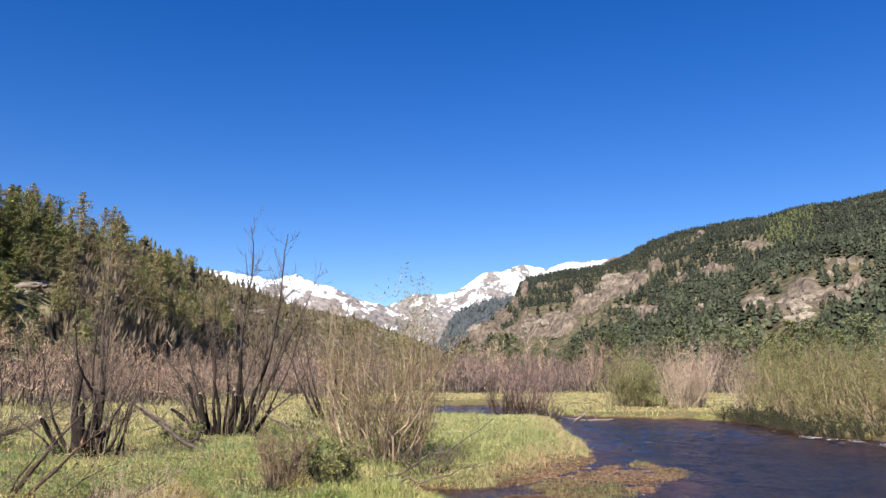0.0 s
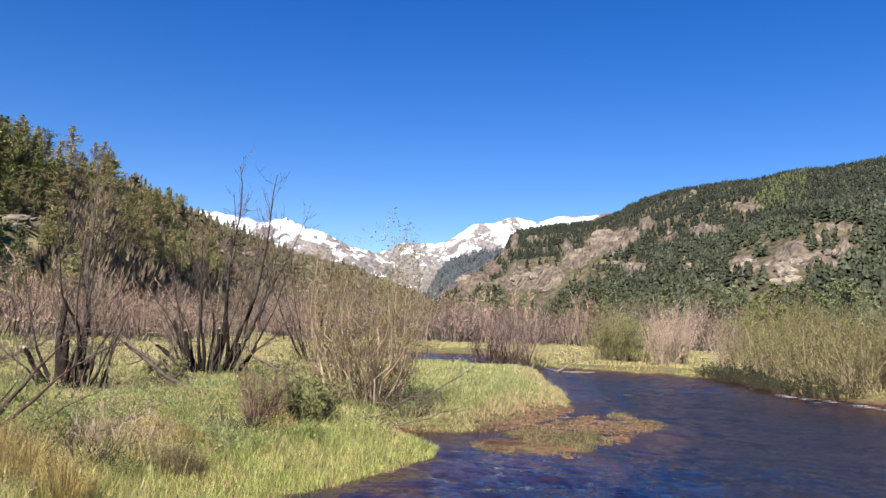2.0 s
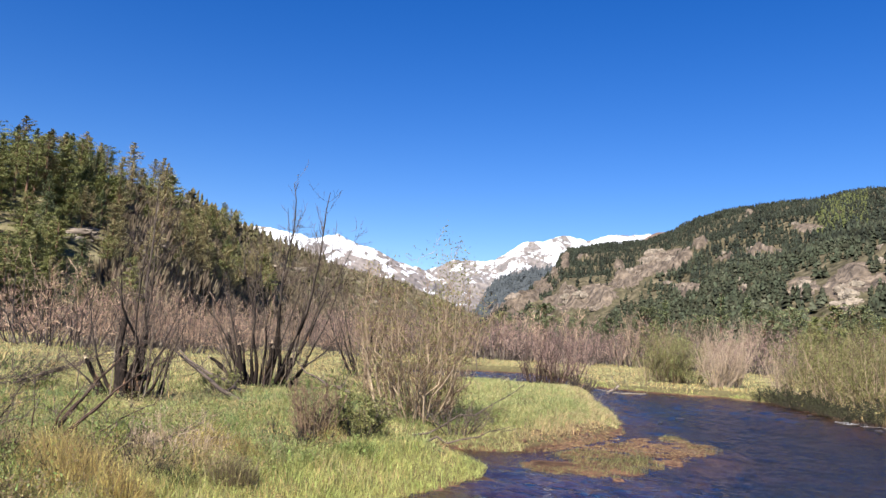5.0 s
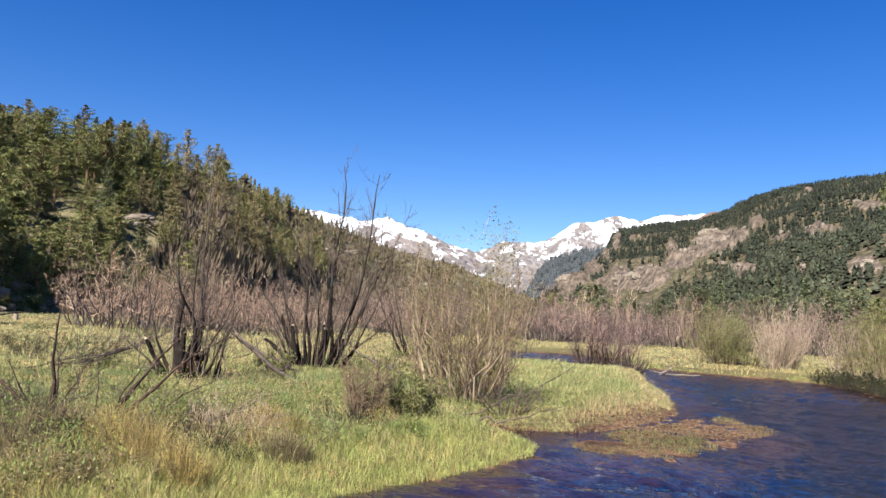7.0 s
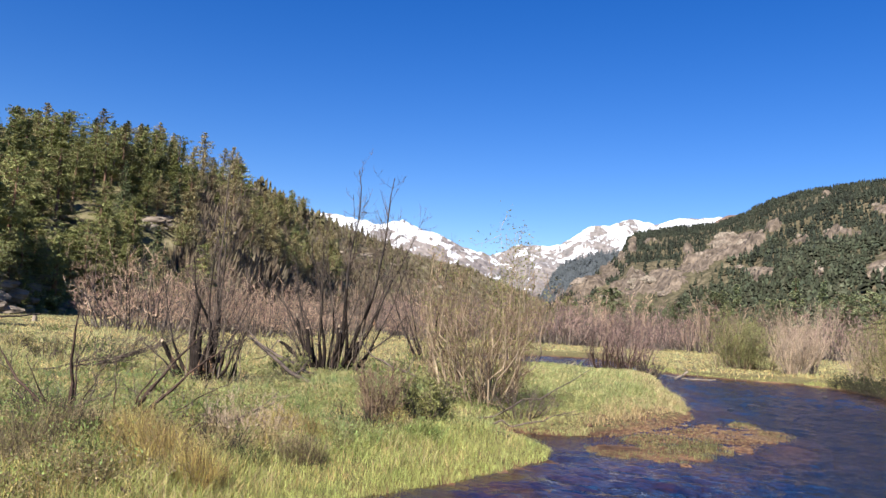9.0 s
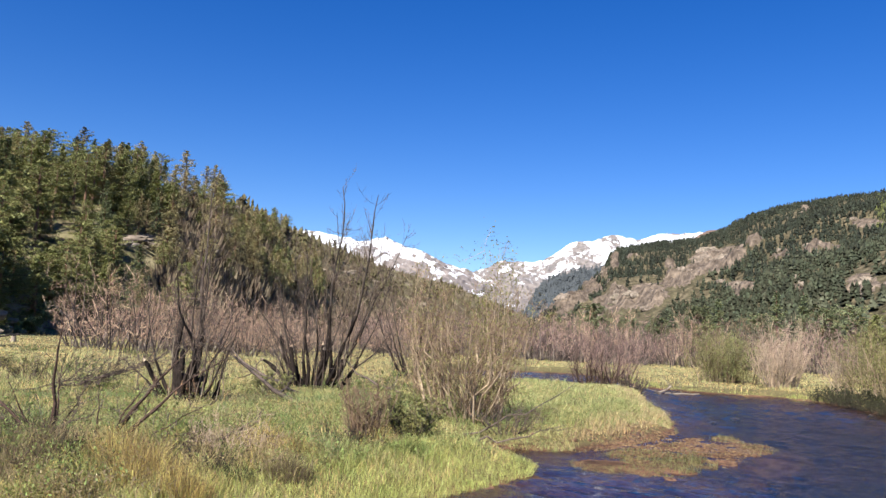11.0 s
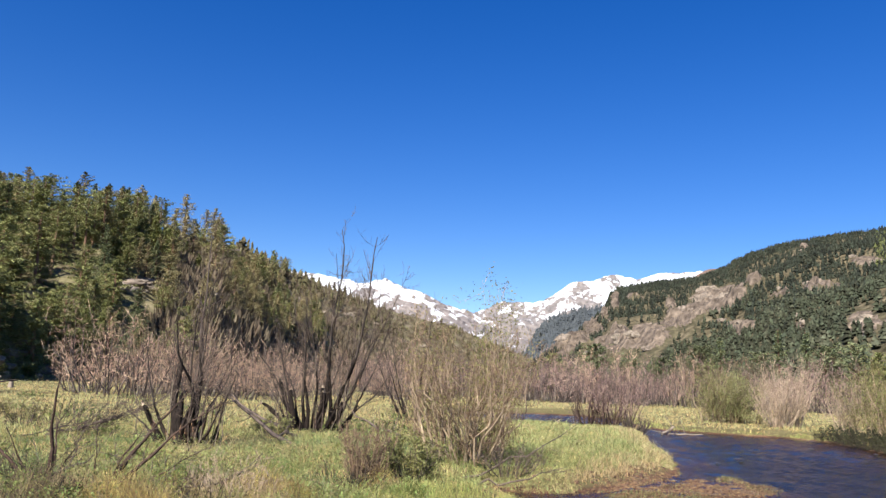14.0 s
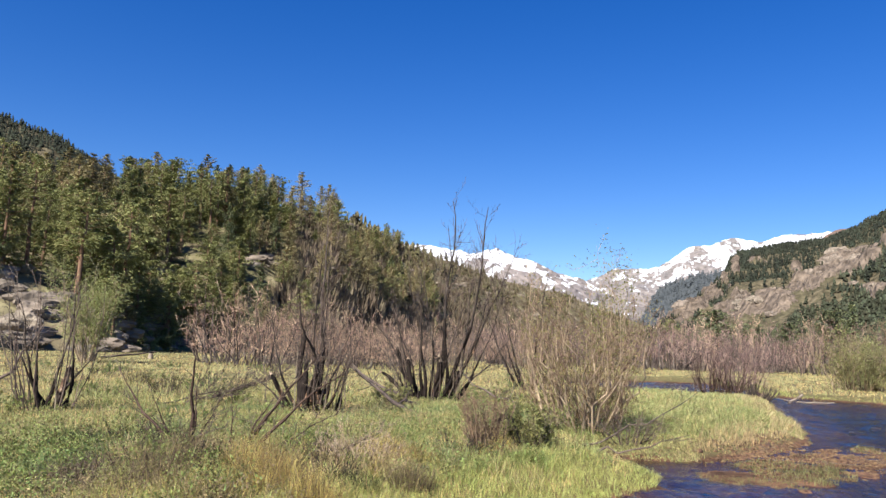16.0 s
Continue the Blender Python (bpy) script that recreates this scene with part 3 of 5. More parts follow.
MIDDLE.build("wooded_hill", -5, 12, 100, 60, M_SPUR, "distant forested spur with blue-grey haze in its colour", "hill")
SNOW_A.build("snow_mountain", -26, 2, 260, 110, M_SNOWROCK, "distant rocky mountain with patches of snow", "mountain", over=1.12)
SNOW_B.build("snow_mountain", -8, 24, 300, 110, M_SNOW, "distant mountain ridge covered with bright snow", "mountain", over=1.12)

# ---------- far woods ----------
def conifer_template(rng, n, girth):
    """A far conifer one metre tall: uneven, ragged tiers of boughs round a spike."""
    v, f = [], []
    if n < 0:
        # a leafless bush: a dome of thin twiggy sprays
        for k in range(-n):
            a, q = rng.uniform(0, 6.28), girth * rng.uniform(0.1, 1) ** 0.5
            z, w = rng.uniform(0.1, 0.75) * (1 - 0.5 * (q / girth) ** 2), rng.uniform(0.03, 0.07)
            x, y = q * np.cos(a), q * np.sin(a)
            b = rng.uniform(0, 6.28)
            v += [(x - w * np.cos(b), y - w * np.sin(b), z - 0.15), (x + w * np.cos(b), y + w * np.sin(b), z - 0.15), (x * 1.25, y * 1.25, z + 0.3)]
            f.append((3 * k, 3 * k + 1, 3 * k + 2))
        return np.array(v), np.array(f)
    tiers = max(3, n // 7)
    for k in range(tiers):
        top, low = 1.0 - 0.72 * k / tiers, 0.92 - 0.84 * (k + 1) / tiers
        q = girth * (0.22 + 0.78 * ((k + 1) / tiers) ** 0.8)
        o, turn = len(v), rng.uniform(0, 6.28)
        v.append((rng.normal(0, 0.02), rng.normal(0, 0.02), top))
        for j in range(7):
            a = turn + j * 6.28 / 7 + rng.uniform(-0.25, 0.25)
            w = q * rng.uniform(0.45, 1.25)
            v.append((w * np.cos(a), w * np.sin(a), low + rng.uniform(-0.10, 0.16)))
        f += [(o, o + 1 + j, o + 1 + (j + 1) % 7) for j in range(7)]
    return np.array(v), np.array(f)


def woods(name, hill, rng, count, az, s, height, label, mat, sprays=26, wide=0.24, keep=None, girth=1.0, clear=-0.075):
    shapes = [conifer_template(rng, sprays, wide * rng.uniform(0.75, 1.25)) for _ in range(5)]
    a = rng.uniform(*az, count)
    t = rng.uniform(s[0] ** 2, s[1] ** 2, count) ** 0.5 if s[0] > 0 else rng.uniform(0, 1, count) ** 1.35 * s[1]
    x, y, z = hill.at(a, t)
    ok = fbm(x / 60, y / 60, 4, 40) > clear - 0.06 * (t < 0.3) + rng.normal(0, 0.09, count)
    if keep is not None:
        ok &= keep(a, t)
    x, y, z = x[ok], y[ok], z[ok]
    vs, fs, o = [], [], 0
    h = height * rng.uniform(0.35, 1.3, len(x)) * (0.75 + 0.5 * vnoise(x / 30, y / 30, 44)) * (1.25 - 0.45 * t[ok])
    w = h * girth * rng.uniform(0.8, 1.3, len(x))
    turn = rng.uniform(0, 6.28, len(x))
    kind = rng.integers(0, 5, len(x))
    for k, (tv, tf) in enumerate(shapes):
        m = kind == k
        n = m.sum()
        c, sn = np.cos(turn[m])[:, None], np.sin(turn[m])[:, None]
        px = (tv[None, :, 0] * c - tv[None, :, 1] * sn) * w[m][:, None] + x[m][:, None]
        py = (tv[None, :, 0] * sn + tv[None, :, 1] * c) * w[m][:, None] + y[m][:, None]
        pz = tv[None, :, 2] * h[m][:, None] + z[m][:, None] - 0.5
        vs.append(np.stack([px, py, pz], -1).reshape(-1, 3))
        fs.append((tf[None] + (np.arange(n) * len(tv))[:, None, None]).reshape(-1, 3) + o)
        o += n * len(tv)
    me = mesh_from(name, np.concatenate(vs), [np.concatenate(fs)], mat)
    return tagged(new(name, me), label, "forest", kind="stuff")


rng = np.random.default_rng(5)


def right_woods(a, s):
    """No trees on the bare cliffs; thinner towards the foot of the slope on the valley's far end."""
    x, y, z = RIGHT.at(a, s)
    up = np.degrees(np.arctan2(z - 1.8, np.hypot(x, y)))
    chance = np.where(s < 0.42, 0.12 + 0.88 * smooth((a - 11.0 + 2.0 * np.maximum(4.4 - up, 0)) / 3), 1.0) * np.where(a < 5, 0.55, 1.0)
    return (bare_rock(a, s) < rng.normal(-0.02, 0.10, len(a))) & (rng.uniform(0, 1, len(a)) < chance)


M_ASPEN = material("pale_green_aspens", [(0.07, 0.085, 0.032), (0.11, 0.12, 0.05)], 0.1, 0.85, contrast=0.3, space="World", spec=0.1, through_light=0.2)
woods("conifer_forest", RIGHT, rng, 9000, (0, 37), (0.0, 0.42), 8.0, "rounded green conifers low on the far hillside", M_LOWPINE, 28, 0.29, clear=-0.03, keep=right_woods)
woods("conifer_forest", RIGHT, rng, 24000, (0, 37), (0.28, 1.03), 8.5, "dense dark conifer forest high on the far hillside", M_FOREST, 21, 0.19, clear=-0.20, keep=right_woods)
woods("aspen_grove", RIGHT, rng, 1500, (22.6, 25.6), (0.45, 0.85), 7.5, "pale green young aspens among dark conifers", M_ASPEN, 21, 0.3, clear=-0.05, keep=right_woods)
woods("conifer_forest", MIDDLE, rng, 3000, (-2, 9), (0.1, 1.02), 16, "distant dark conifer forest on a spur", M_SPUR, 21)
woods("conifer_forest", FARLEFT, rng, 7500, (-54, -33), (0.25, 1.02), 8, "conifers thinly covering a far rocky hill", M_FOREST, 21, clear=-0.16)
FAR_PART = lambda a, s: lerp_table(LEFT.foot, a) + s * (lerp_table(LEFT.crest, a) - lerp_table(LEFT.foot, a)) > 310
M_BRUSH = material("brown_leafless_brush", [(0.104, 0.086, 0.058), (0.150, 0.120, 0.086), (0.195, 0.156, 0.117)], 0.05, 0.95, island=0.35, space="World", spec=0.05, through_light=0.2)
woods("hillside_brush", LEFT, rng, 4200, (-26, 3), (0.0, 1.02), 4.2, "brown leafless brush covering the receding hillside", M_BRUSH, -34, 0.55, clear=-0.5)
woods("conifer_forest", LEFT, rng, 1000, (-24, 3), (0.05, 1.03), 8.5, "olive and brown conifers along the receding hillside", M_OLIVE, 35, 0.22, clear=-0.02, keep=FAR_PART)


def rock_mesh(name, rng, mat, sub):
    """Weathered granite, about two metres across, with steep joints cut into it."""
    bm = bmesh.new()
    bmesh.ops.create_icosphere(bm, subdivisions=sub, radius=1.0)
    off = Vector(rng.uniform(-50, 50, 3))
    for v in bm.verts:
        q = v.co.copy()
        flow = Vector((q.x * 2.6, q.y * 2.6, q.z * 0.9)) + off
        big = noise.fractal(q * 1.1 + off, 1.0, 2.0, 3)
        crack = abs(noise.noise(flow)) ** 0.5
        step = noise.cell(Vector((q.x * 2.2, q.y * 2.2, q.z * 1.6)) + off)
        fine = abs(noise.noise(flow * 2.3)) ** 0.5
        v.co = q * (0.72 + 0.22 * big + 0.22 * crack + 0.16 * fine + 0.14 * step)
    me = bpy.data.meshes.new(name)
    bm.to_mesh(me)
    bm.free()
    me.materials.append(mat)
    return me


ROCKS = [rock_mesh("rock", rng, M_ROCK, 4) for _ in range(4)] + [rock_mesh("rock", rng, M_ROCK, 3) for _ in range(3)]


def rock_at(hill, a, t, w, h, k, label, group, turn):
    x, y, z = (float(q) for q in hill.at(a, t))
    ob = tagged(new("rock_outcrop", ROCKS[k % 4 if w > 12 else 4 + k % 3]), label, "rock", group)
    ob.matrix_world = Matrix.Translation((x, y, z + 0.1 * h)) @ Matrix.Rotation(radians(-a + turn), 4, "Z") @ Matrix.Rotation(radians(-20), 4, "X") @ Matrix.Diagonal((w, h * 0.8, h * (1.1 if w > 12 else 0.75), 1))


k = 0
for a, e, w, h in CLIFFS:
    s_all = np.linspace(0.02, 1, 200)
    hx, hy, hz = RIGHT.at(np.full(200, a), s_all)
    at = int(np.argmin(np.abs(np.degrees(np.arctan2(hz - 1.8, np.hypot(hx, hy))) - e)))
    r = math.hypot(hx[at], hy[at])
    for _ in range(3 if w > 0.6 else 2):
        k += 1
        u = rng.uniform(0.25, 0.5)
        rock_at(RIGHT, a + rng.normal(0, 0.45) * w, s_all[at] + rng.normal(0, 0.02), radians(w) * r * u, max(4, radians(h) * r * u * 1.2), k, "tan and grey granite outcrop on the wooded slope", "granite outcrops", rng.uniform(-30, 30))
# ledges at the foot of the near hill and bare spots higher on it
LOW_LEDGES = [(-43.5, 0.10, 6, 3), (-42, 0.16, 5, 3), (-41, 0.06, 5, 2.5), (-44.5, 0.22, 6, 3), (-40, 0.13, 4, 2), (-45.5, 0.12, 6, 3), (-43, 0.26, 5, 2.5), (-38.5, 0.10, 4, 2.2), (-37.2, 0.12, 4, 2), (-36, 0.07, 3, 2), (-35.2, 0.13, 4, 2), (-39.3, 0.05, 6, 2.8), (-37.8, 0.06, 6, 2.6), (-36.6, 0.1, 5, 2.4), (-34.4, 0.06, 5, 2.2), (-33, 0.1, 4, 2), (-41.6, 0.12, 6, 3)]
HIGH_LEDGES = [(-28.6, 0.40, 7, 3), (-27.8, 0.42, 7, 3.2), (-26.8, 0.42, 7, 3), (-24.8, 0.42, 7, 3.4), (-24.0, 0.40, 6, 3), (-24, 0.5, 6, 3), (-22, 0.45, 6, 3), (-21.6, 0.98, 5, 3), (-20.6, 0.99, 6, 3), (-19.9, 0.97, 6, 3), (-19, 0.7, 8, 4), (-17, 0.6, 9, 4), (-15, 0.5, 9, 5), (-12, 0.55, 11, 5), (-9, 0.4, 12, 6)]
for a, t, w, h in LOW_LEDGES + HIGH_LEDGES:
    for _ in range(3):
        k += 1
        rock_at(LEFT, a + rng.normal(0, 0.7), t + rng.normal(0, 0.03), w * rng.uniform(0.3, 0.8), h * rng.uniform(0.3, 0.65), k, "weathered grey granite ledge on the hillside", "granite ledges", rng.uniform(-40, 40))


# ---------- pines of the near hillside ----------
def pine(rng, height, spread, bare, shape, lobes, density=1.0, needles=M_NEEDLE):
    """One conifer: a trunk with limbs, and a crown of needle pads carried on uneven, tiered branches."""
    wood = Tubes(6)
    n = 9
    z = np.linspace(0, height, n)
    pts = np.stack([np.cumsum(rng.normal(0, 0.09, n)), np.cumsum(rng.normal(0, 0.09, n)), z], 1)
    pts[0, :2] = 0
    wood.add(pts, height * 0.019 * (1 - z / height) ** 0.7 + 0.02)
    at, ways, sizes, level = [], [], [], bare * height
    seed = int(height * 7 + spread * 31)
    while level < height * 0.985:
        k = max(0.0, (level / height - bare) / (1 - bare))
        reach = spread * {"round": max(0.0, 1 - (1.6 * k - 0.6) ** 2) ** 0.5, "broad": (1 - k) ** 0.62, "spire": (1 - k) ** 0.9}[shape] * (0.7 + 0.3 * min(1, k * 4)) + 0.15
        c = np.array([np.interp(level, z, pts[:, 0]), np.interp(level, z, pts[:, 1]), level])
        for _ in range(rng.integers(4, 7)):
            a = rng.uniform(0, 6.28)
            L = reach * rng.uniform(0.55, 1.1) * (1 - lobes + 2 * lobes * float(vnoise(level * 0.5, a * 1.1, seed)))
            d = np.array([np.cos(a), np.sin(a), rng.uniform(-0.15, 0.12) + 0.45 * k])
            if L > 1.0:
                wood.add([c, c + d * L * 0.5 + np.array([0, 0, 0.04 * L]), c + d * L * 0.9], [0.05, 0.03, 0.012], 3)
            side = np.array([-np.sin(a), np.cos(a), 0])
            # two or three pads of needles along the outer part of the branch
            for u in ([0.55, 0.95] if L > 1.4 else [0.8]):
                q = c + d * L * u + side * rng.normal(0, 0.16 * L)
                size = (0.30 + 0.17 * L) * rng.uniform(0.7, 1.25) * (1 - 0.5 * k)
                m = int(34 * density * (0.5 + size))
                p = rng.normal(0, 1, (m, 3))
                p /= np.linalg.norm(p, axis=1)[:, None]
                p *= (rng.uniform(0.2, 1, m) ** 0.5)[:, None] * size * np.array([1.0, 1.0, 0.6])
                p[:, 2] += 0.12 * size
                at.append(q + p)
                ways.append(np.full(m, a))
                sizes.append(np.full(m, 0.15))
            m = int(5 * density)
            u = rng.uniform(0.1, 0.6, m)
            at.append(c + d * (L * u)[:, None] + rng.normal(0, 0.12, (m, 3)))
            ways.append(np.full(m, a))
            sizes.append(np.full(m, 0.36))
        level += height * rng.uniform(0.032, 0.05)
    v, f = needle_tufts(rng, np.concatenate(at), np.concatenate(sizes), np.concatenate(ways))
    return wood.mesh("trunk", M_BARK), mesh_from("crown", v, f, needles)


rng = np.random.default_rng(11)
PINES = [pine(rng, 15, 4.8, 0.06, "broad", 0.40), pine(rng, 16, 4.0, 0.12, "broad", 0.45, 0.85, M_NEEDLE_OLD), pine(rng, 12, 4.6, 0.04, "broad", 0.40), pine(rng, 17, 3.6, 0.48, "round", 0.5, 0.9), pine(rng, 9.5, 3.4, 0.03, "spire", 0.30), pine(rng, 14, 3.2, 0.28, "broad", 0.55, 0.6, M_NEEDLE_OLD), pine(rng, 15, 3.3, 0.06, "spire", 0.35, 0.9, M_NEEDLE_DARK)]
PINE_WORDS = ["dense olive-green conifer on the rocky hillside", "tall brownish-olive conifer on the hillside", "broad bushy green conifer on the slope", "tall pine with a bare orange-brown trunk", "young dense conifer with branches to the ground", "thin brownish conifer with gaps in its crown", "dark blue-green spire-shaped fir on the hillside"]
TREES = []
for (trunk, crown), words in zip(PINES, PINE_WORDS):
    root = tagged(new("pine_tree"), words, "pine tree", "pines on the hillside")
    part("trunk", trunk, root)
    part("crown", crown, root)
    TREES.append(root)
# open grass and ledges on the hillside: bearing, height, half width and half height in degrees
OPEN = [(-32.4, 6.7, 0.7, 0.3), (-27.4, 6.1, 1.0, 0.2), (-24.4, 6.0, 0.4, 0.3), (-42.3, 3.2, 2.2, 1.0), (-20.8, 9.4, 1.0, 0.5)]
spots = []
tries = 0
while len(spots) < 390 and tries < 20000:
    tries += 1
    a, t = rng.uniform(-47, -15), rng.uniform(0.04, 1.05)
    x, y, z = (float(q) for q in LEFT.at(a, t))
    r = math.hypot(x, y)
    if r < 108 or r > 430 or fbm(x / 14, y / 14, 2, 60) < (-0.12 if a < -27 else -0.02) or (a > -24 and t < 0.2) or (t < 0.2 and rng.uniform(0, 1) < 0.5) or (a > -25.5 and t < 0.65 and rng.uniform(0, 1) < 0.6):
        continue
    high = z > 0.16 * r - 4
    sc = rng.uniform(0.72, 1.0) if high or r < 125 else rng.uniform(0.45, 0.85)
    low, top = math.degrees(math.atan2(z - 1.8, r)), math.degrees(math.atan2(z + 13 * sc - 1.8, r))
    if any(abs(a - oa) < ow + 0.5 and low < oe + oh and top > oe - oh for oa, oe, ow, oh in OPEN):
        continue
    if all((x - p[0]) ** 2 + (y - p[1]) ** 2 > 4.2 ** 2 for p in spots):
        spots.append((x, y, z, sc, a))
# the tall pine over the grassy opening, firs along the crest, low dense trees in the shade at the hill's foot
for a, t, sc, kind in [(-33.9, 0.42, 0.88, 3), (-33.1, 0.52, 0.85, 3), (-31.2, 0.56, 0.85, 3), (-36.6, 0.62, 1.05, 0), (-34.0, 0.72, 1.05, 0), (-30.1, 0.97, 0.85, 6), (-29.3, 0.99, 0.85, 6), (-27.7, 0.98, 0.8, 6), (-31.0, 0.96, 0.85, 6), (-26.4, 0.97, 0.75, 6), (-35.3, 0.28, 0.95, 2), (-37.8, 0.26, 0.95, 2), (-39.6, 0.38, 1.0, 0),
                       (-34.6, 0.03, 0.42, 4), (-35.3, 0.05, 0.5, 4), (-36.2, 0.06, 0.48, 4), (-37.0, 0.05, 0.5, 4), (-37.9, 0.06, 0.48, 4), (-33.7, 0.04, 0.42, 4), (-45.5, 0.05, 0.4, 4), (-44.6, 0.04, 0.35, 4)]:
    x, y, z = (float(q) for q in LEFT.at(a, t))
    spots.append((x, y, z, sc, a, kind))
def loose(me):
    """Points and faces of a mesh as arrays."""
    v, f = np.empty(len(me.vertices) * 3, np.float32), np.empty(len(me.loops), np.int32)
    me.vertices.foreach_get("co", v)
    me.loops.foreach_get("vertex_index", f)
    return v.reshape(-1, 3), f.reshape(len(me.polygons), -1)


def joined_pines(trees, label):
    """Far pines that stand too close together to be told apart: one mesh."""
    mats = [M_BARK, M_NEEDLE, M_NEEDLE_OLD, M_NEEDLE_DARK]
    verts, tris, quads, tri_slots, quad_slots, o = [], [], [], [], [], 0
    for kind, m in trees:
        m = np.array(m)
        for me in PINES[kind]:
            v, f = loose(me)
            verts.append(v @ m[:3, :3].T + m[:3, 3])
            slot = mats.index(me.materials[0])
            (tris if f.shape[1] == 3 else quads).append(f + o)
            (tri_slots if f.shape[1] == 3 else quad_slots).append(np.full(len(f), slot))
            o += len(v)
    me = mesh_from("pine_forest", np.concatenate(verts), [np.concatenate(tris), np.concatenate(quads)], mats, np.concatenate(tri_slots + quad_slots))
    tagged(new("pine_forest", me), label, "forest", kind="stuff")


spots.sort(key=lambda p: math.hypot(p[0], p[1]))
far_pines = []
for k, spot in enumerate(spots):
    x, y, z, sc, a = spot[:5]
    kind = spot[5] if len(spot) > 5 else int(rng.choice(7, p=[0.30, 0.10, 0.22, 0.12, 0.12, 0.04, 0.10] if x > -110 and a < -26 else [0.12, 0.34, 0.08, 0.08, 0.08, 0.24, 0.06]))
    wide = sc * rng.uniform(1.0, 1.35)
    m = Matrix.Translation((x, y, z - 0.3)) @ Matrix.Rotation(rng.uniform(0, 6.28), 4, "Z") @ Matrix.Diagonal((wide, wide, sc, 1))
    if k < 7:
        TREES[k].matrix_basis = m
    elif k < 260:
        copy_thing(TREES[kind], pose(0, 0, 0)).matrix_basis = m
    else:
        far_pines.append((kind, m))
joined_pines(far_pines, "olive-green pines crowding the crest of the near hill")


# ---------- shrubs ----------
def stem_path(rng, base, az, tilt, length, n=6, wander=0.10, straighten=0.35):
    """A stem that leaves its base at a tilt and turns upwards as it grows."""
    pts, step = [np.array(base, float)], length / (n - 1)
    for k in range(n - 1):
        t = tilt * (1 - straighten * k / (n - 1))
        a = az + rng.normal(0, wander * 2)
        t = t + rng.normal(0, wander)
        d = np.array([np.sin(t) * np.cos(a), np.sin(t) * np.sin(a), np.cos(t)])
        pts.append(pts[-1] + d * step)
    return np.array(pts)


def twigs_on(rng, tubes, pts, radius, count, length, lo=0.3, level=1, per=4, sides=3, ends=None, lift=0.7, fine=0.004):
    """Side shoots along a stem, with finer ones on them."""
    n = len(pts)
    for _ in range(count):
        u = rng.uniform(lo, 1.0) * (n - 1)
        i = min(int(u), n - 2)
        p = pts[i] + (pts[i + 1] - pts[i]) * (u - i)
        main = pts[i + 1] - pts[i]
        main = main / np.linalg.norm(main)
        d = main * lift + rng.normal(0, 0.55, 3) + np.array([0, 0, 0.25])
        d /= np.linalg.norm(d)
        L = length * rng.uniform(0.4, 1.1) * (1.15 - 0.55 * u / (n - 1))
        q = np.array([p, p + d * L * 0.5 + rng.normal(0, 0.03 * L, 3), p + d * L + np.array([0, 0, 0.10 * L])])
        r = radius * (1 - 0.7 * u / (n - 1)) * 0.45
        r = max(r, fine)
        if level > 1:
            tubes.add(q, [r, r * 0.75, r * 0.4], sides)
        else:
            tubes.add(q[::2], [r, r * 0.4], sides)
        if ends is not None:
            ends.append(q[1:])
        if level > 1:
            twigs_on(rng, tubes, q, r, per, L * 0.5, 0.25, level - 1, per, 3, ends, lift, fine)


def shrub(name, rng, height, width, stems, bark, twig_bark, leaf=None, leaves=0, leaf_size=0.04, thick=0.025, branches=6, per=4, level=2, tilt=0.5, words="", category="shrub", group="", split=False, broken=0, twig=0.3, low=0.3, fine=0.004, taper=1.0, root_spread=0.12, crook=0.10, sides=5, lift=0.7):
    """A many-stemmed shrub: stems, twigs and, in leaf, small leaves."""
    root = tagged(new(name), words, category, group)
    twig_tubes, stem_tubes, ends = Tubes(3), Tubes(sides), []
    for k in range(stems):
        a = 2 * np.pi * (k + rng.uniform(-0.4, 0.4)) / stems * (1 if stems < 30 else 7.3)
        t = tilt * rng.uniform(0.1, 1.0) ** 0.7
        base = (root_spread * width * np.cos(a) * rng.uniform(0.2, 1.2), root_spread * width * np.sin(a) * rng.uniform(0.2, 1.2), -0.08)
        L = height * rng.uniform(0.55, 1.0) * (1 - 0.12 * t)
        rad = thick * rng.uniform(0.6, 1.2)
        snapped = k < broken
        if snapped:
            L *= rng.uniform(0.25, 0.45)
        pts = stem_path(rng, base, a, t, L, 9 if split else 6, crook)
        tt = np.linspace(0, 1, len(pts))
        radii = np.maximum(rad * (1.25 * (1 - tt) ** taper if not snapped else 1.25 - 0.45 * tt), thick * 0.13)
        if split:
            own = Tubes(7)
            own.add(pts, radii)
            part("stem", own.mesh("stem", bark), root)
        else:
            stem_tubes.add(pts, radii)
        if not snapped:
            twigs_on(rng, twig_tubes, pts, rad, branches, L * twig, low, level, per, 3, ends, lift, fine)
            ends.append(pts[-2:])
    if not split:
        tagged(part("stem_mass", stem_tubes.mesh("stem_mass", bark), root), kind="stuff")
    if twig_tubes.v:
        tagged(part("twig_mass", twig_tubes.mesh("twig_mass", twig_bark), root), kind="stuff")
    if leaf and leaves:
        e = np.concatenate(ends)
        at = e[rng.integers(0, len(e), leaves)] + rng.normal(0, 0.03 * height, (leaves, 3)) * np.array([1, 1, 0.9])
        v, f = leaf_quads(rng, at, np.full(leaves, leaf_size))
        tagged(part("foliage", mesh_from("foliage", v, f, leaf), root), kind="stuff")
    return root


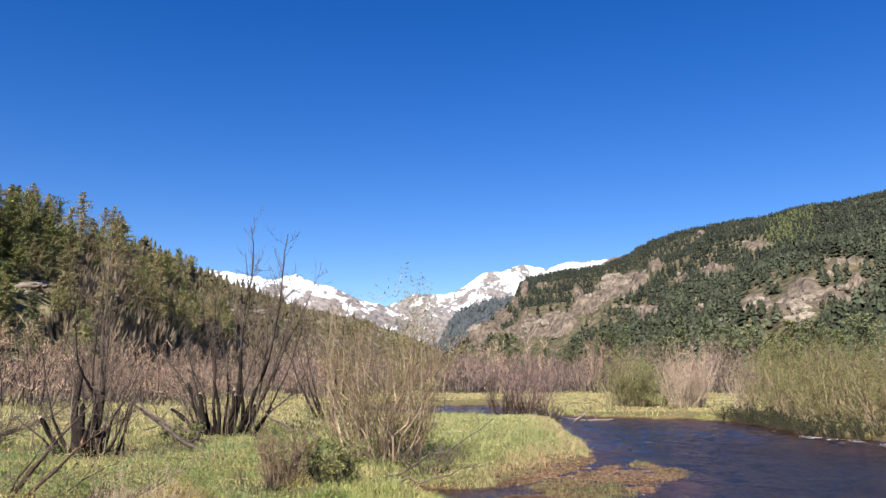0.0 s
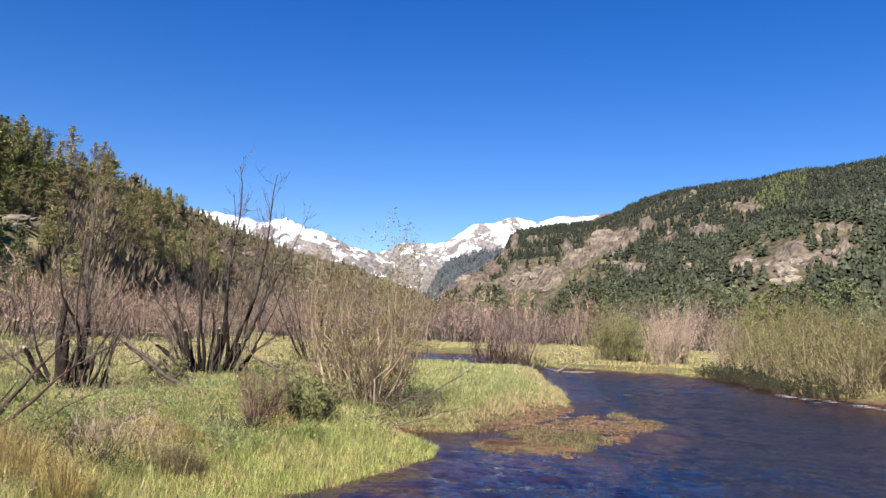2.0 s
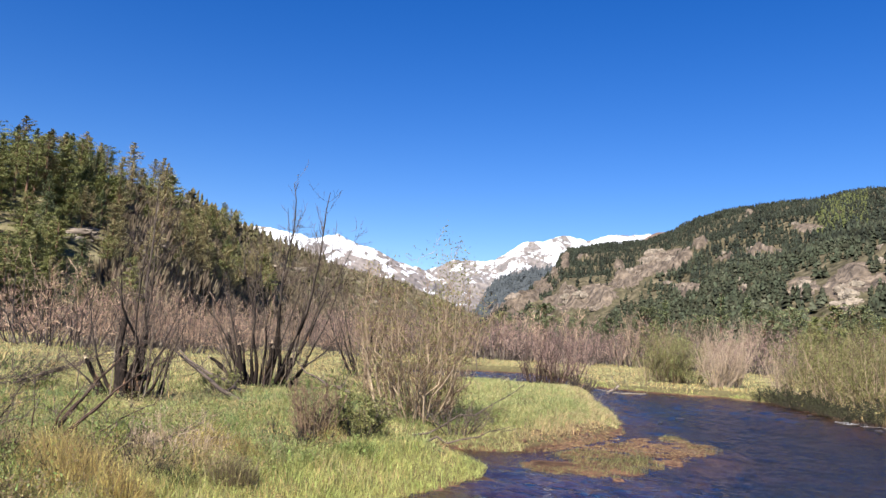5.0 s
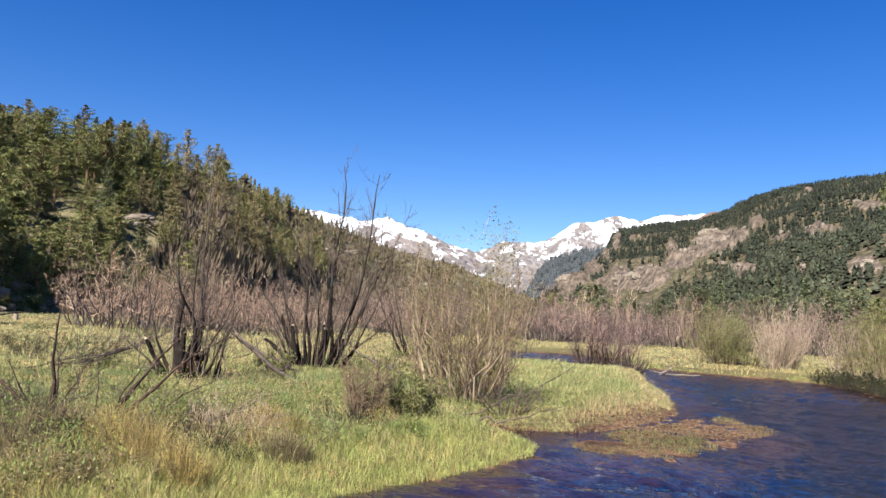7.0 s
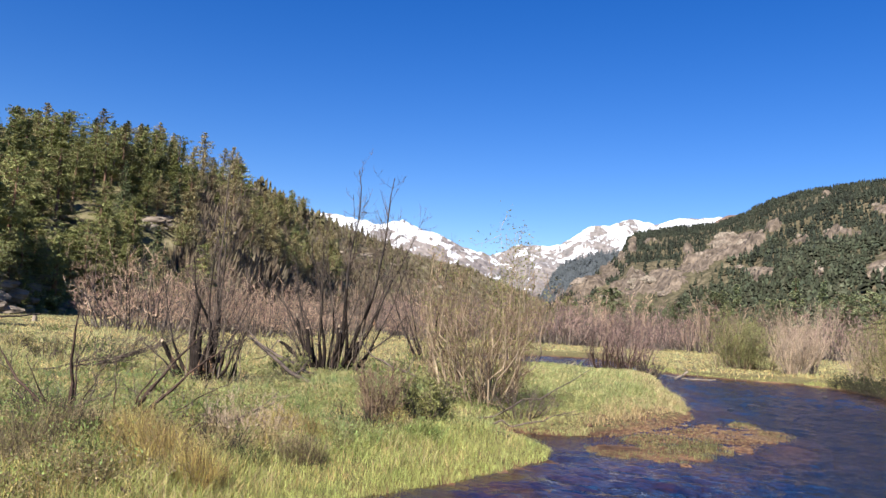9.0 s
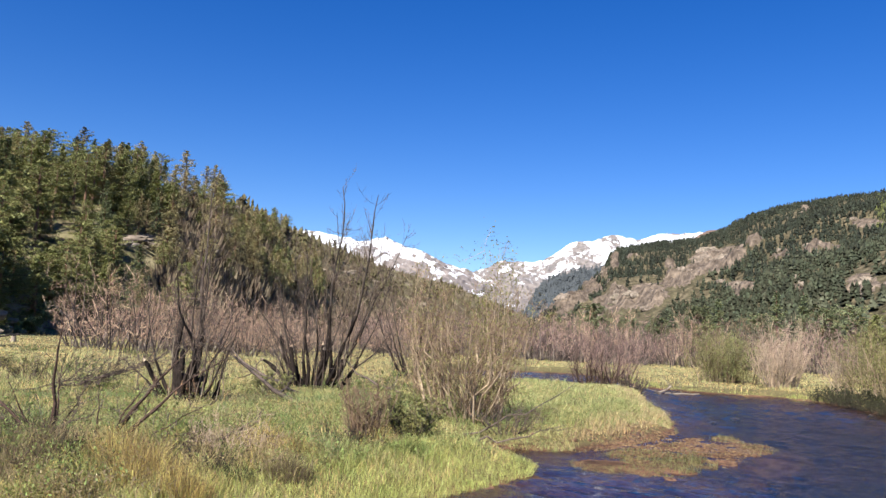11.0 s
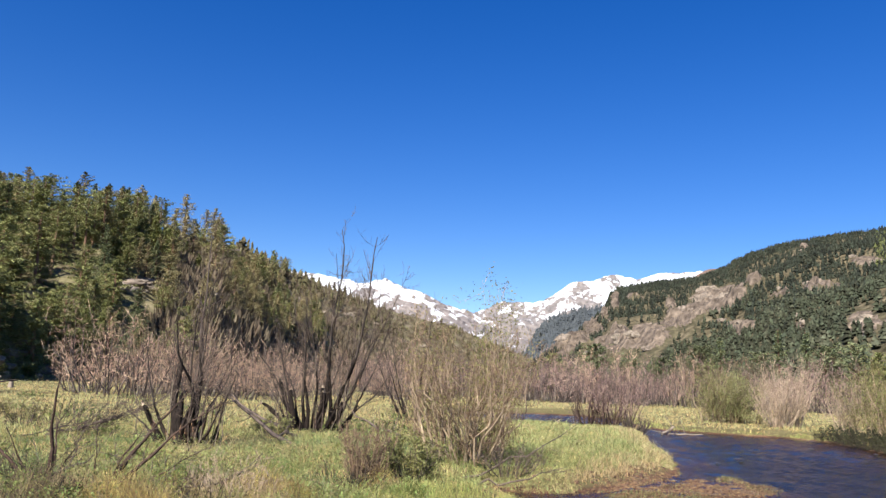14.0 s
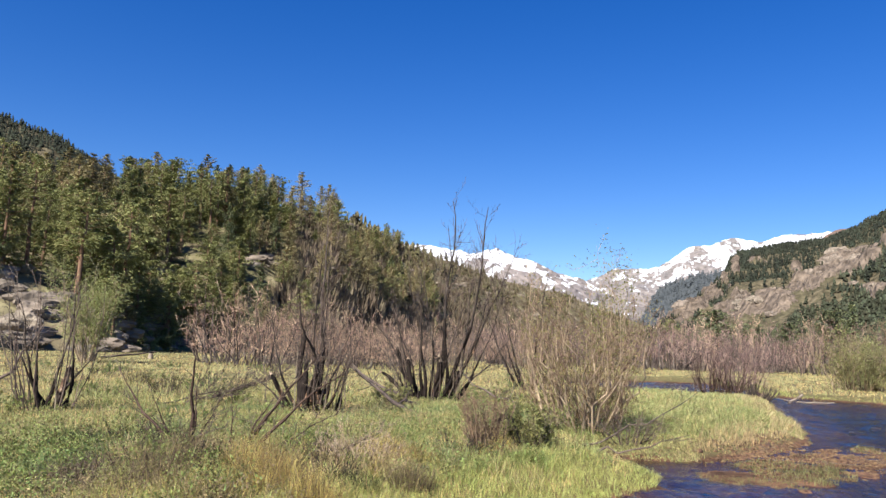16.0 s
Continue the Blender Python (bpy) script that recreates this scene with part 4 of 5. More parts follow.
def stand(ob, x, y, turn=0.0, size=1.0, sink=0.0, tall=None):
    z = float(ground_z(np.array([x]), np.array([y]))[0]) - sink
    ob.matrix_basis = Matrix.Translation((x, y, z)) @ Matrix.Rotation(turn, 4, "Z") @ Matrix.Diagonal((size, size, tall or size, 1))
    return ob


rng = np.random.default_rng(21)
def dead_tree(name, rng, stems, words, category, bark, spread, twig, branches, shoots=0, per=4, fine=0.005):
    """A clump of dead stems; each: lean at its foot and at its tip (degrees, to the right), length, radius, snapped off or not."""
    root = tagged(new(name), words, category)
    for lean0, lean1, length, radius, snapped in stems:
        n = 13
        u = np.linspace(0, 1, n)
        wob = np.convolve(rng.normal(0, 10, n + 2), [0.3, 0.4, 0.3], "valid")
        side = np.radians(lean0 + (lean1 - lean0) * u + wob)
        deep = np.radians(rng.normal(0, 13) + rng.normal(0, 6, n))
        step = np.stack([np.sin(side), np.sin(deep), np.cos(side) * np.cos(deep)], 1) * (length / (n - 1))
        pts = np.cumsum(step, 0) - step[0]
        pts = pts + np.array([spread * (lean0 / 40 + rng.normal(0, 0.18)), spread * rng.normal(0, 0.4), -0.06])
        if snapped:
            radii = radius * (1.3 - 0.6 * u) * rng.uniform(0.8, 1.22, n)
            radii[-1] *= 0.3
        else:
            radii = radius * np.interp(u, [0, 0.08, 0.2, 0.35, 0.6, 1], [1.55, 1.25, 0.88, 0.58, 0.38, 0.12]) * rng.uniform(0.85, 1.15, n)
        cut_at = n if snapped else 6
        own = Tubes(7)
        own.add(pts[:cut_at], radii[:cut_at])
        stem = part("stem", own.mesh("stem", bark), root)
        if snapped and rng.uniform() < 0.5:
            tip = Tubes(5)
            tip.add([pts[-2] * 0.3 + pts[-1] * 0.7, pts[-1], pts[-1] + (pts[-1] - pts[-2]) * 0.35 + rng.normal(0, 0.02, 3)], [radii[-2] * 0.85, radii[-2] * 0.6, 0.006])
            part("broken_tip", tip.mesh("broken_tip", M_SCAR), stem, "pale splintered wood")
        if not snapped:
            upper = Tubes(5)
            upper.add(pts[cut_at - 1:], radii[cut_at - 1:])
            part("upper_stem", upper.mesh("upper_stem", M_UPPER if bark is M_DEADBARK else bark), stem, "thin grey-brown upper stem")
        fine_tubes = Tubes(3)
        if not snapped:
            twigs_on(rng, fine_tubes, pts, radius * 0.5, branches, length * twig, 0.4, 2, per, 3, None, 0.6, fine)
        else:
            twigs_on(rng, fine_tubes, pts, radius * 0.3, 3, 0.6, 0.3, 2, 3, 3, None, 0.3, fine)
        tagged(part("twig_mass", fine_tubes.mesh("twig_mass", M_DARKTWIG), stem), "fine dark twigs", kind="stuff")
    fine_tubes = Tubes(3)
    for _ in range(shoots):
        a = rng.uniform(0, 6.28)
        q = stem_path(rng, (spread * 1.3 * math.cos(a), spread * 1.3 * math.sin(a), -0.05), a, rng.uniform(0.05, 0.4), rng.uniform(0.8, 3.2), 7, 0.16)
        fine_tubes.add(q, np.linspace(0.017, 0.006, 7))
        twigs_on(rng, fine_tubes, q, 0.014, 7, 0.6, 0.25, 2, 3, 3, None, 0.7, fine)
    if shoots:
        tagged(part("shoot_mass", fine_tubes.mesh("shoot_mass", M_DARKTWIG), root), "thin bare shoots", kind="stuff")
    return root


stand(dead_tree("dead_alder", rng, [(-16, 3, 2.2, 0.095, True), (3, -9, 6.0, 0.08, False), (12, 3, 3.6, 0.075, False), (30, 14, 2.1, 0.062, False), (-36, -52, 1.4, 0.045, False), (5, 1, 2.8, 0.05, False), (20, 8, 2.5, 0.055, False), (-6, -2, 1.3, 0.085, True), (22, 10, 0.9, 0.07, True), (0, 9, 4.8, 0.045, False), (9, 16, 4.3, 0.04, False), (-10, -16, 3.4, 0.035, False), (-26, -10, 2.7, 0.05, False), (36, 26, 1.8, 0.05, False), (17, 25, 2.2, 0.055, False), (-22, -30, 1.1, 0.07, True)],
      "many-stemmed dead alder with black charred broken stems", "tree", M_DEADBARK, 0.72, 0.20, 22, 14, 5), -7.65, 17.2, 0, 0.93)
stand(dead_tree("dead_alder", rng, [(-42, -58, 1.5, 0.075, True), (-32, -36, 3.4, 0.06, False), (-20, -18, 4.1, 0.065, False), (-5, 7, 4.6, 0.06, False), (3, -4, 4.4, 0.06, False), (8, -2, 6.8, 0.09, False), (20, 8, 6.7, 0.085, False), (27, 4, 5.6, 0.065, False), (32, 38, 2.8, 0.065, False), (-24, -12, 2.0, 0.075, True), (12, 16, 1.9, 0.075, True), (-9, -4, 1.5, 0.085, True), (25, 30, 1.4, 0.07, True), (2, 0, 1.6, 0.08, True), (-36, -20, 2.5, 0.05, False), (14, 20, 4.2, 0.045, False), (-12, -24, 3.6, 0.05, False), (30, 20, 4.4, 0.05, False), (-28, -44, 2.4, 0.05, False), (16, 2, 5.2, 0.05, False), (12, 4, 6.0, 0.06, False), (22, 16, 5.8, 0.06, False), (-1, -8, 5.0, 0.05, False)],
      "large leafless alder clump with dark stems and fine twigs", "tree", M_DEADBARK, 0.8, 0.19, 28, 30, 5), -6.4, 23.6, 0, 0.93)
stand(dead_tree("dead_alder", rng, [(-30, -20, 4.0, 0.06, False), (-12, -16, 4.8, 0.06, False), (4, 10, 5.2, 0.065, False), (20, 12, 4.4, 0.05, False), (30, 36, 3.0, 0.05, False), (-4, 4, 1.4, 0.07, True), (-22, -6, 4.6, 0.05, False)],
      "slim leafless alder behind the willow bush", "tree", M_DEADBARK, 0.5, 0.24, 18, 18), -4.9, 34.0)
stand(dead_tree("dead_alder", rng, [(-10, -4, 2.4, 0.05, False), (6, 4, 2.5, 0.042, False), (14, 8, 2.7, 0.045, False), (22, 30, 1.4, 0.05, False), (-24, -34, 2.2, 0.04, False), (-16, -8, 2.5, 0.04, False), (2, -4, 1.0, 0.07, True)],
      "short broken dead alder stems in the grass", "tree", M_DEADBARK, 0.35, 0.22, 9, 16), -11.9, 13.8)
stand(shrub("willow_bush", rng, 3.6, 2.8, 58, M_TAN, M_BROWNTWIG, M_BUD, 6500, 0.022, thick=0.019, branches=16, per=5, level=2, tilt=0.58, low=0.04, twig=0.25, root_spread=0.24, crook=0.30, split=True, words="tan-stemmed willow bush coming into small yellow-green leaf"), -1.25, 16.3)
stand(shrub("willow_shoots", rng, 4.3, 0.9, 7, M_TAN, M_TAN, M_GREEN, 1000, 0.026, thick=0.014, branches=5, per=3, level=2, tilt=0.14, split=True, low=0.6, words="tall thin willow shoots with small open leaves"), -0.75, 16.9)
stand(shrub("dead_shrub", rng, 1.15, 1.2, 50, M_BROWNTWIG, M_BROWNTWIG, M_BUD, 300, 0.018, thick=0.012, branches=11, per=4, level=2, tilt=0.5, low=0.1, words="low twiggy grey-brown shrub in the grass", split=True), -2.42, 11.9)
stand(dead_tree("dead_sapling", rng, [(-50, -40, 1.25, 0.036, False), (0, 14, 1.35, 0.036, False), (8, 0, 0.9, 0.026, False), (-22, -16, 0.8, 0.024, False), (-62, -64, 0.9, 0.02, False), (14, 26, 0.8, 0.02, False)],
      "bare reddish-brown sapling standing in tall grass", "shrub", M_SAPLING, 0.08, 0.34, 6, 0, 3, 0.0045), -5.95, 9.5, 0, 1.25)
stand(dead_tree("dead_sapling", rng, [(16, 26, 1.4, 0.036, False), (36, 52, 1.45, 0.03, False), (24, 20, 0.9, 0.024, False), (52, 62, 1.2, 0.022, False), (-6, 4, 0.7, 0.02, False), (66, 74, 0.9, 0.018, False)],
      "thin bare brown sapling with long arching stems", "shrub", M_SAPLING, 0.08, 0.34, 6, 0, 3, 0.0045), -5.3, 9.6, 0, 1.25)
stand(shrub("dead_shrub", rng, 0.9, 2.0, 30, M_TWIG, M_TWIG, M_BUD, 500, 0.03, thick=0.012, branches=5, per=3, level=2, tilt=0.9, words="low dark brushy shrub in the meadow"), -13.2, 19.8)
stand(shrub("dead_shrub", rng, 0.8, 1.8, 26, M_TWIG, M_TWIG, M_GREEN, 700, 0.035, thick=0.012, branches=5, per=3, level=2, tilt=0.9, words="low dark green shrub beside dead alder stems"), -6.6, 20.3)
stand(shrub("dead_shrub", rng, 0.8, 1.8, 26, M_TWIG, M_TWIG, M_BUD, 500, 0.03, thick=0.012, branches=5, per=3, level=2, tilt=0.9, words="low dry brown shrub in the meadow"), -17.0, 24.0)
stand(shrub("dead_shrub", rng, 0.95, 1.6, 34, M_TWIG, M_TWIG, M_GREEN, 4200, 0.022, thick=0.012, branches=5, per=3, level=2, tilt=0.8, words="small leafy shrub beside the willow bush"), -1.85, 12.7)

stand(shrub("brush_heap", rng, 0.5, 1.8, 40, M_PALE, M_PALE, thick=0.009, branches=4, per=3, level=2, tilt=1.25, root_spread=0.3, fine=0.003, words="low heap of pale dry stalks in the grass", category="brush"), -3.6, 9.9)
stand(shrub("brush_heap", rng, 0.45, 1.6, 36, M_TWIG, M_PALE, thick=0.009, branches=4, per=3, level=2, tilt=1.2, root_spread=0.3, fine=0.003, words="low heap of brown dry stalks in the grass", category="brush"), -4.5, 8.6)
stand(shrub("brush_heap", rng, 0.5, 1.8, 36, M_TWIG, M_TWIG, thick=0.01, branches=4, per=3, level=2, tilt=1.2, root_spread=0.3, fine=0.003, words="low tangle of dark dead stalks in the grass", category="brush"), -6.0, 8.9)

# dark stalk heaps added where shade falls between the weed clumps
for x, y, turn in [(-4.9, 8.0, 0.4), (-5.5, 8.5, 1.9), (-4.3, 7.2, 3.1), (-3.7, 8.8, 4.4), (-4.4, 9.3, 5.2), (-6.3, 9.6, 0.9), (-5.0, 7.2, 2.2)]:
    stand(shrub("brush_heap", rng, 0.55, 1.2, 34, M_SAPLING, M_SAPLING, thick=0.009, branches=5, per=3, level=2, tilt=1.1, root_spread=0.3, fine=0.0035, words="low tangle of dark dead stalks in the grass", category="brush"), x, y, turn)

stand(shrub("brush_heap", rng, 0.7, 1.5, 40, M_DARKTWIG, M_DARKTWIG, thick=0.010, branches=7, per=4, level=2, tilt=1.15, root_spread=0.3, fine=0.004, words="dark tangle of dead twigs at the foot of the willow", category="brush"), -0.35, 15.5)
stand(shrub("brush_heap", rng, 0.8, 1.3, 50, M_STRAW, M_PALE, thick=0.007, branches=6, per=3, level=2, tilt=0.9, root_spread=0.25, fine=0.003, words="heap of straw-coloured broken stalks in the grass", category="brush"), -3.45, 9.3)

# near-black mats that paint in the shaded hollows under the weeds
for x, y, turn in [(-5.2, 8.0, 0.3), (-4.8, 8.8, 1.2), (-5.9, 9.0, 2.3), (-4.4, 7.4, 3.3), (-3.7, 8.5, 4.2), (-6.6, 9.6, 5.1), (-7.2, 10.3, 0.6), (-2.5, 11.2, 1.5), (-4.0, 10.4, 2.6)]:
    stand(shrub("brush_heap", rng, 0.5, 1.0, 60, M_ROOT_SHADE, M_ROOT_SHADE, thick=0.010, branches=6, per=3, level=2, tilt=1.2, root_spread=0.35, fine=0.004, words="matted stalks coloured as dark shade in the grass", category="brush"), x, y, turn)
for x, y, turn in [(-5.1, 7.9, 0.3), (-4.6, 8.5, 1.7), (-5.7, 8.6, 2.9), (-4.0, 8.1, 4.1), (-6.2, 9.3, 5.0), (-2.9, 10.1, 0.8)]:
    stand(shrub("brush_heap", rng, 0.5, 1.1, 30, M_STRAW, M_STRAW, thick=0.008, branches=5, per=3, level=2, tilt=1.1, root_spread=0.3, fine=0.0032, words="low tangle of straw-coloured dead stalks", category="brush"), x, y, turn)

# fallen branches lying about the dead alders
def fallen(rng, a, b, rise, thick, words, twigs=10):
    z0, z1 = (float(ground_z(np.array([p[0]]), np.array([p[1]]))[0]) for p in (a, b))
    t = np.linspace(0, 1, 8)
    pts = np.stack([a[0] + (b[0] - a[0]) * t, a[1] + (b[1] - a[1]) * t, z0 + 0.03 + (z1 - z0) * t + rise * t ** 1.3], 1) + rng.normal(0, 0.04, (8, 3))
    pts[0, 2] = z0
    root = tagged(new("fallen_branch"), words, "branch", "fallen branches")
    limb, fine = Tubes(6), Tubes(3)
    limb.add(pts, thick * (1.1 - 0.85 * t))
    twigs_on(rng, fine, pts, thick, twigs, 0.9, 0.2, 2, 3)
    part("limb", limb.mesh("limb", M_TWIG), root)
    tagged(part("twig_mass", fine.mesh("twig_mass", M_TWIG), root), kind="stuff")


fallen(rng, (-10.8, 16.8), (-8.7, 18.4), 0.95, 0.022, "grey fallen branch leaning on dead alder stems", 46)
fallen(rng, (-11.4, 17.2), (-9.0, 18.7), 0.75, 0.02, "grey fallen branch leaning on dead alder stems", 46)
fallen(rng, (-11.2, 16.2), (-8.8, 18.9), 0.85, 0.018, "grey fallen branch leaning on dead alder stems", 46)
fallen(rng, (-10.9, 17.9), (-8.6, 18.5), 1.05, 0.02, "grey fallen branch leaning on dead alder stems", 46)
fallen(rng, (-5.4, 18.4), (-7.7, 19.2), 1.25, 0.06, "broken grey branch leaning against dead alder stems", 8)
fallen(rng, (-5.9, 20.6), (-8.6, 21.6), 1.25, 0.05, "broken grey branch leaning in the grass", 8)
fallen(rng, (-3.2, 21.2), (-5.6, 23.8), 0.9, 0.045, "fallen grey branch in the grass", 12)
fallen(rng, (-13.1, 12.8), (-12.2, 13.9), 1.7, 0.05, "pale dead branch leaning on broken stems", 3)
fallen(rng, (-4.2, 9.7), (-3.5, 10.3), 0.45, 0.016, "pale broken stick standing in the weeds", 4)
fallen(rng, (-4.9, 8.6), (-3.6, 9.4), 0.3, 0.014, "thin grey stick lying in the weeds", 10)
fallen(rng, (-6.4, 9.0), (-5.2, 9.5), 0.5, 0.016, "thin brown stick lying in the weeds", 12)
fallen(rng, (-1.0, 14.6), (0.7, 15.0), 0.35, 0.02, "pale thin branch at the foot of the willow", 4)
fallen(rng, (-1.2, 14.9), (0.9, 16.0), 0.8, 0.02, "pale thin branch at the foot of the willow", 4)

# thickets of the valley floor: one shrub of a kind, then copies
def thicket(proto, places, rng, lo=0.75, hi=1.25):
    for k, (x, y) in enumerate(places):
        s = rng.uniform(lo, hi)
        ob = proto if k == 0 else copy_thing(proto, pose(0, 0, 0))
        stand(ob, x, y, rng.uniform(0, 6.28), s, 0.05, s * rng.uniform(0.85, 1.2))


def belt(rng, n, az, r, gap):
    out = []
    tries = 0
    while len(out) < n and tries < n * 60:
        tries += 1
        a, q = math.radians(rng.uniform(*az)), rng.uniform(*r)
        x, y = q * math.sin(a), q * math.cos(a)
        if outside(np.array([x]), np.array([y]), RIVER)[0] > 1.5 and all((x - u) ** 2 + (y - w) ** 2 > gap ** 2 for u, w in out):
            out.append((x, y))
    return out


BARE = dict(lift=0.3, twig=0.24, low=0.2, root_spread=0.34, branches=10, per=3, level=2, fine=0.011, crook=0.22, sides=3)
GREY = [shrub("willow_thicket", rng, 4.6, 3.4, 18, M_TRUNK, M_PINK, thick=0.04, tilt=0.6, words="leafless pinkish-grey willow thicket in the meadow", group="bare willow thickets", **BARE) for _ in range(4)]
for k, proto in enumerate(GREY):
    thicket(proto, belt(rng, 15, (-30.5, -16), (56, 74), 2.0) if k % 2 else belt(rng, 20, (-24, -6), (72, 112), 1.6), rng, 0.55, 1.45)
GREY2 = [shrub("willow_thicket", rng, 5.6, 3.6, 12, M_TRUNK, M_ROSE, thick=0.055, tilt=0.5, words="tall leafless grey-brown willows at the far edge of the meadow", group="bare willows", **dict(BARE, fine=0.017)) for _ in range(4)]
for proto in GREY2:
    thicket(proto, belt(rng, 32, (-12, 28), (100, 150), 1.8), rng, 0.7, 1.45)
NEARPINK = shrub("willow_bush", rng, 3.2, 2.6, 24, M_SAPLING, M_ROSE, thick=0.032, tilt=0.75, crook=0.2, root_spread=0.2, split=True, branches=12, per=4, level=2, fine=0.006, words="leafless pinkish willow on the grassy point", group="point willows")
low = shrub("meadow_shrub", rng, 0.6, 1.3, 24, M_TWIG, M_DARKTWIG, M_FORB, 700, 0.028, thick=0.01, branches=4, per=2, level=2, tilt=0.95, root_spread=0.3, fine=0.005, words="low dark green and brown shrub in the meadow", group="low meadow shrubs")
thicket(low, [q for q in belt(rng, 34, (-44, -8), (13, 52), 1.6) if math.hypot(q[0] + 8.2, q[1] - 18.6) > 1.5], rng, 0.5, 1.15)
thicket(NEARPINK, [(4.0, 41.5), (3.1, 42.2), (4.9, 43.0)], rng, 0.85, 1.1)
PALES = [shrub("willow_bush", rng, 3.7, 2.8, 30, M_PALE, M_PALE, thick=0.022, low=0.2, root_spread=0.12, branches=10, per=3, level=2, tilt=0.7, fine=0.006, split=True, words="pale tan leafless willow beside the river", group="pale willows") for _ in range(2)]
thicket(PALES[0], [(13.9, 47.0), (15.2, 48.6), (14.4, 47.6)], rng, 1.0, 1.2)
thicket(PALES[1], [(15.4, 41.2), (18.6, 30.6)], rng, 0.8, 0.95)
LEAFY = [shrub("willow_bush", rng, 3.7, 3.4, 34, M_TAN, M_OLIVETWIG, M_GREEN, 7500, 0.031, thick=0.018, branches=12, per=4, level=2, tilt=0.8, crook=0.30, low=0.06, root_spread=0.25, fine=0.006, split=True, words="willow bush in fresh green leaf on the river bank", group="green bank willows") for _ in range(3)]
thicket(LEAFY[0], [(15.2, 34.0), (15.7, 38.6), (17.6, 37.6), (18.6, 32.5), (11.6, 51.5), (15.4, 27.8)], rng, 0.9, 1.1)
thicket(LEAFY[1], [(15.0, 31.0), (18.4, 29.4), (19.6, 35.5), (18.6, 41.6), (20.8, 26.0)], rng, 0.85, 1.1)
thicket(LEAFY[2], [(17.6, 26.2)], rng, 0.95, 1.15)
M_SPRING = material("light_spring_leaves", [(0.20, 0.225, 0.085), (0.30, 0.31, 0.125)], 1.0, 0.6, island=0.3, through_light=0.4)
SPRING = shrub("willow_bush", rng, 3.6, 3.0, 22, M_OLIVETWIG, M_OLIVETWIG, M_SPRING, 4200, 0.036, thick=0.022, branches=8, per=3, level=2, tilt=0.6, low=0.06, root_spread=0.25, fine=0.006, split=True, words="willow bush in light yellow-green leaf beyond the river", group="yellow-green willows")
thicket(SPRING, [(13.4, 51.2), (12.0, 50.8), (12.7, 52.0)], rng, 0.9, 1.05)

# dark row put in for the shaded undercut along the far bank
BANK = shrub("bank_shrub", rng, 1.3, 2.4, 40, M_ROOT_SHADE, M_ROOT_SHADE, M_SHADELEAF, 1500, 0.04, thick=0.014, branches=5, per=2, level=2, tilt=0.95, low=0.05, root_spread=0.3, fine=0.006, words="low twiggy shrub overhanging the river bank, coloured as its shade", group="bank shrubs")
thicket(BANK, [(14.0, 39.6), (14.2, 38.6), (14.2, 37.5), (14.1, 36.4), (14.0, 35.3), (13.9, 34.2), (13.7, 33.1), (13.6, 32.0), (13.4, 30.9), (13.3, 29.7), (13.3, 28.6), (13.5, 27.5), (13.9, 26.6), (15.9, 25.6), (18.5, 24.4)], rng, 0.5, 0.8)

# ---------- grass ----------
def scatter(rng, n, az, r, power=1.0):
    a = np.radians(rng.uniform(*az, n))
    q = r[0] * (r[1] / r[0]) ** (rng.uniform(0, 1, n) ** power)
    return q * np.sin(a), q * np.cos(a), q


def grass(name, rng, n, az, r, height, width, lean, mat, label, keep, tuft=12, spread=0.09):
    """Grass in tufts, each with its own height and lean."""
    m = n // tuft
    x, y, q = scatter(rng, m, az, r)
    tall = np.exp(rng.normal(0, 0.35, m)) * (0.55 + 0.9 * vnoise(x * 0.7, y * 0.7, 70))
    wide = spread * (1 + q / 14) * rng.uniform(0.6, 1.8, m)
    tilt = rng.normal(0, 0.2, (m, 2))
    x, y, q, tall, wide, tilt = (np.repeat(a, tuft, axis=0) for a in (x, y, q, tall, wide, tilt))
    x, y = x + rng.normal(0, 1, len(x)) * wide, y + rng.normal(0, 1, len(x)) * wide
    z = ground_z(x, y)
    ok = (z > -0.015) & keep(x, y, outside(x, y, RIVER))
    x, y, z, q, tall, tilt = (a[ok] for a in (x, y, z, q, tall, tilt))
    h = height * tall * rng.uniform(0.5, 1.2, len(x))
    v, f = blades(rng, np.stack([x, y, z - 0.01], 1), h, np.maximum(width, 0.00045 * q) * rng.uniform(0.7, 1.4, len(x)), lean * rng.uniform(0.3, 1.3, len(x)), tilt)
    return tagged(new(name, mesh_from(name, v, f, mat)), label, "grass", kind="stuff")


rng = np.random.default_rng(31)


def patch(x, y, scale, seed):
    return fbm(x * scale, y * scale, 3, seed)


grass("meadow_grass", rng, 190000, (-48, 36), (6.3, 120), 0.10, 0.005, 0.7, M_GRASS, "uneven green and straw meadow grass", lambda x, y, d: (d > 0.3))
grass("meadow_grass", rng, 16000, (-180, 180), (1.3, 6.6), 0.10, 0.005, 0.7, M_GRASS, "short meadow grass on the near bank", lambda x, y, d: (d > 0.3))
grass("sedge", rng, 110000, (-48, 10), (6.3, 30), 0.13, 0.006, 0.75, M_SEDGE, "lush blue-green sedge in patches", lambda x, y, d: (d > 0.8) & (patch(x, y, 0.3, 83) > -0.09))
M_LUSH = material("teal_green_sedge", [(0.116, 0.185, 0.081), (0.209, 0.265, 0.109)], 0.6, 0.65, island=0.45, space="World", through_light=0.35, spec=0.25, contrast=0.4)
grass("sedge", rng, 90000, (-34, 0), (10.5, 20), 0.17, 0.006, 0.6, M_LUSH, "lush teal-green sedge in clumps", lambda x, y, d: (d > 1.2) & (patch(x, y, 0.7, 141) > 0.09))
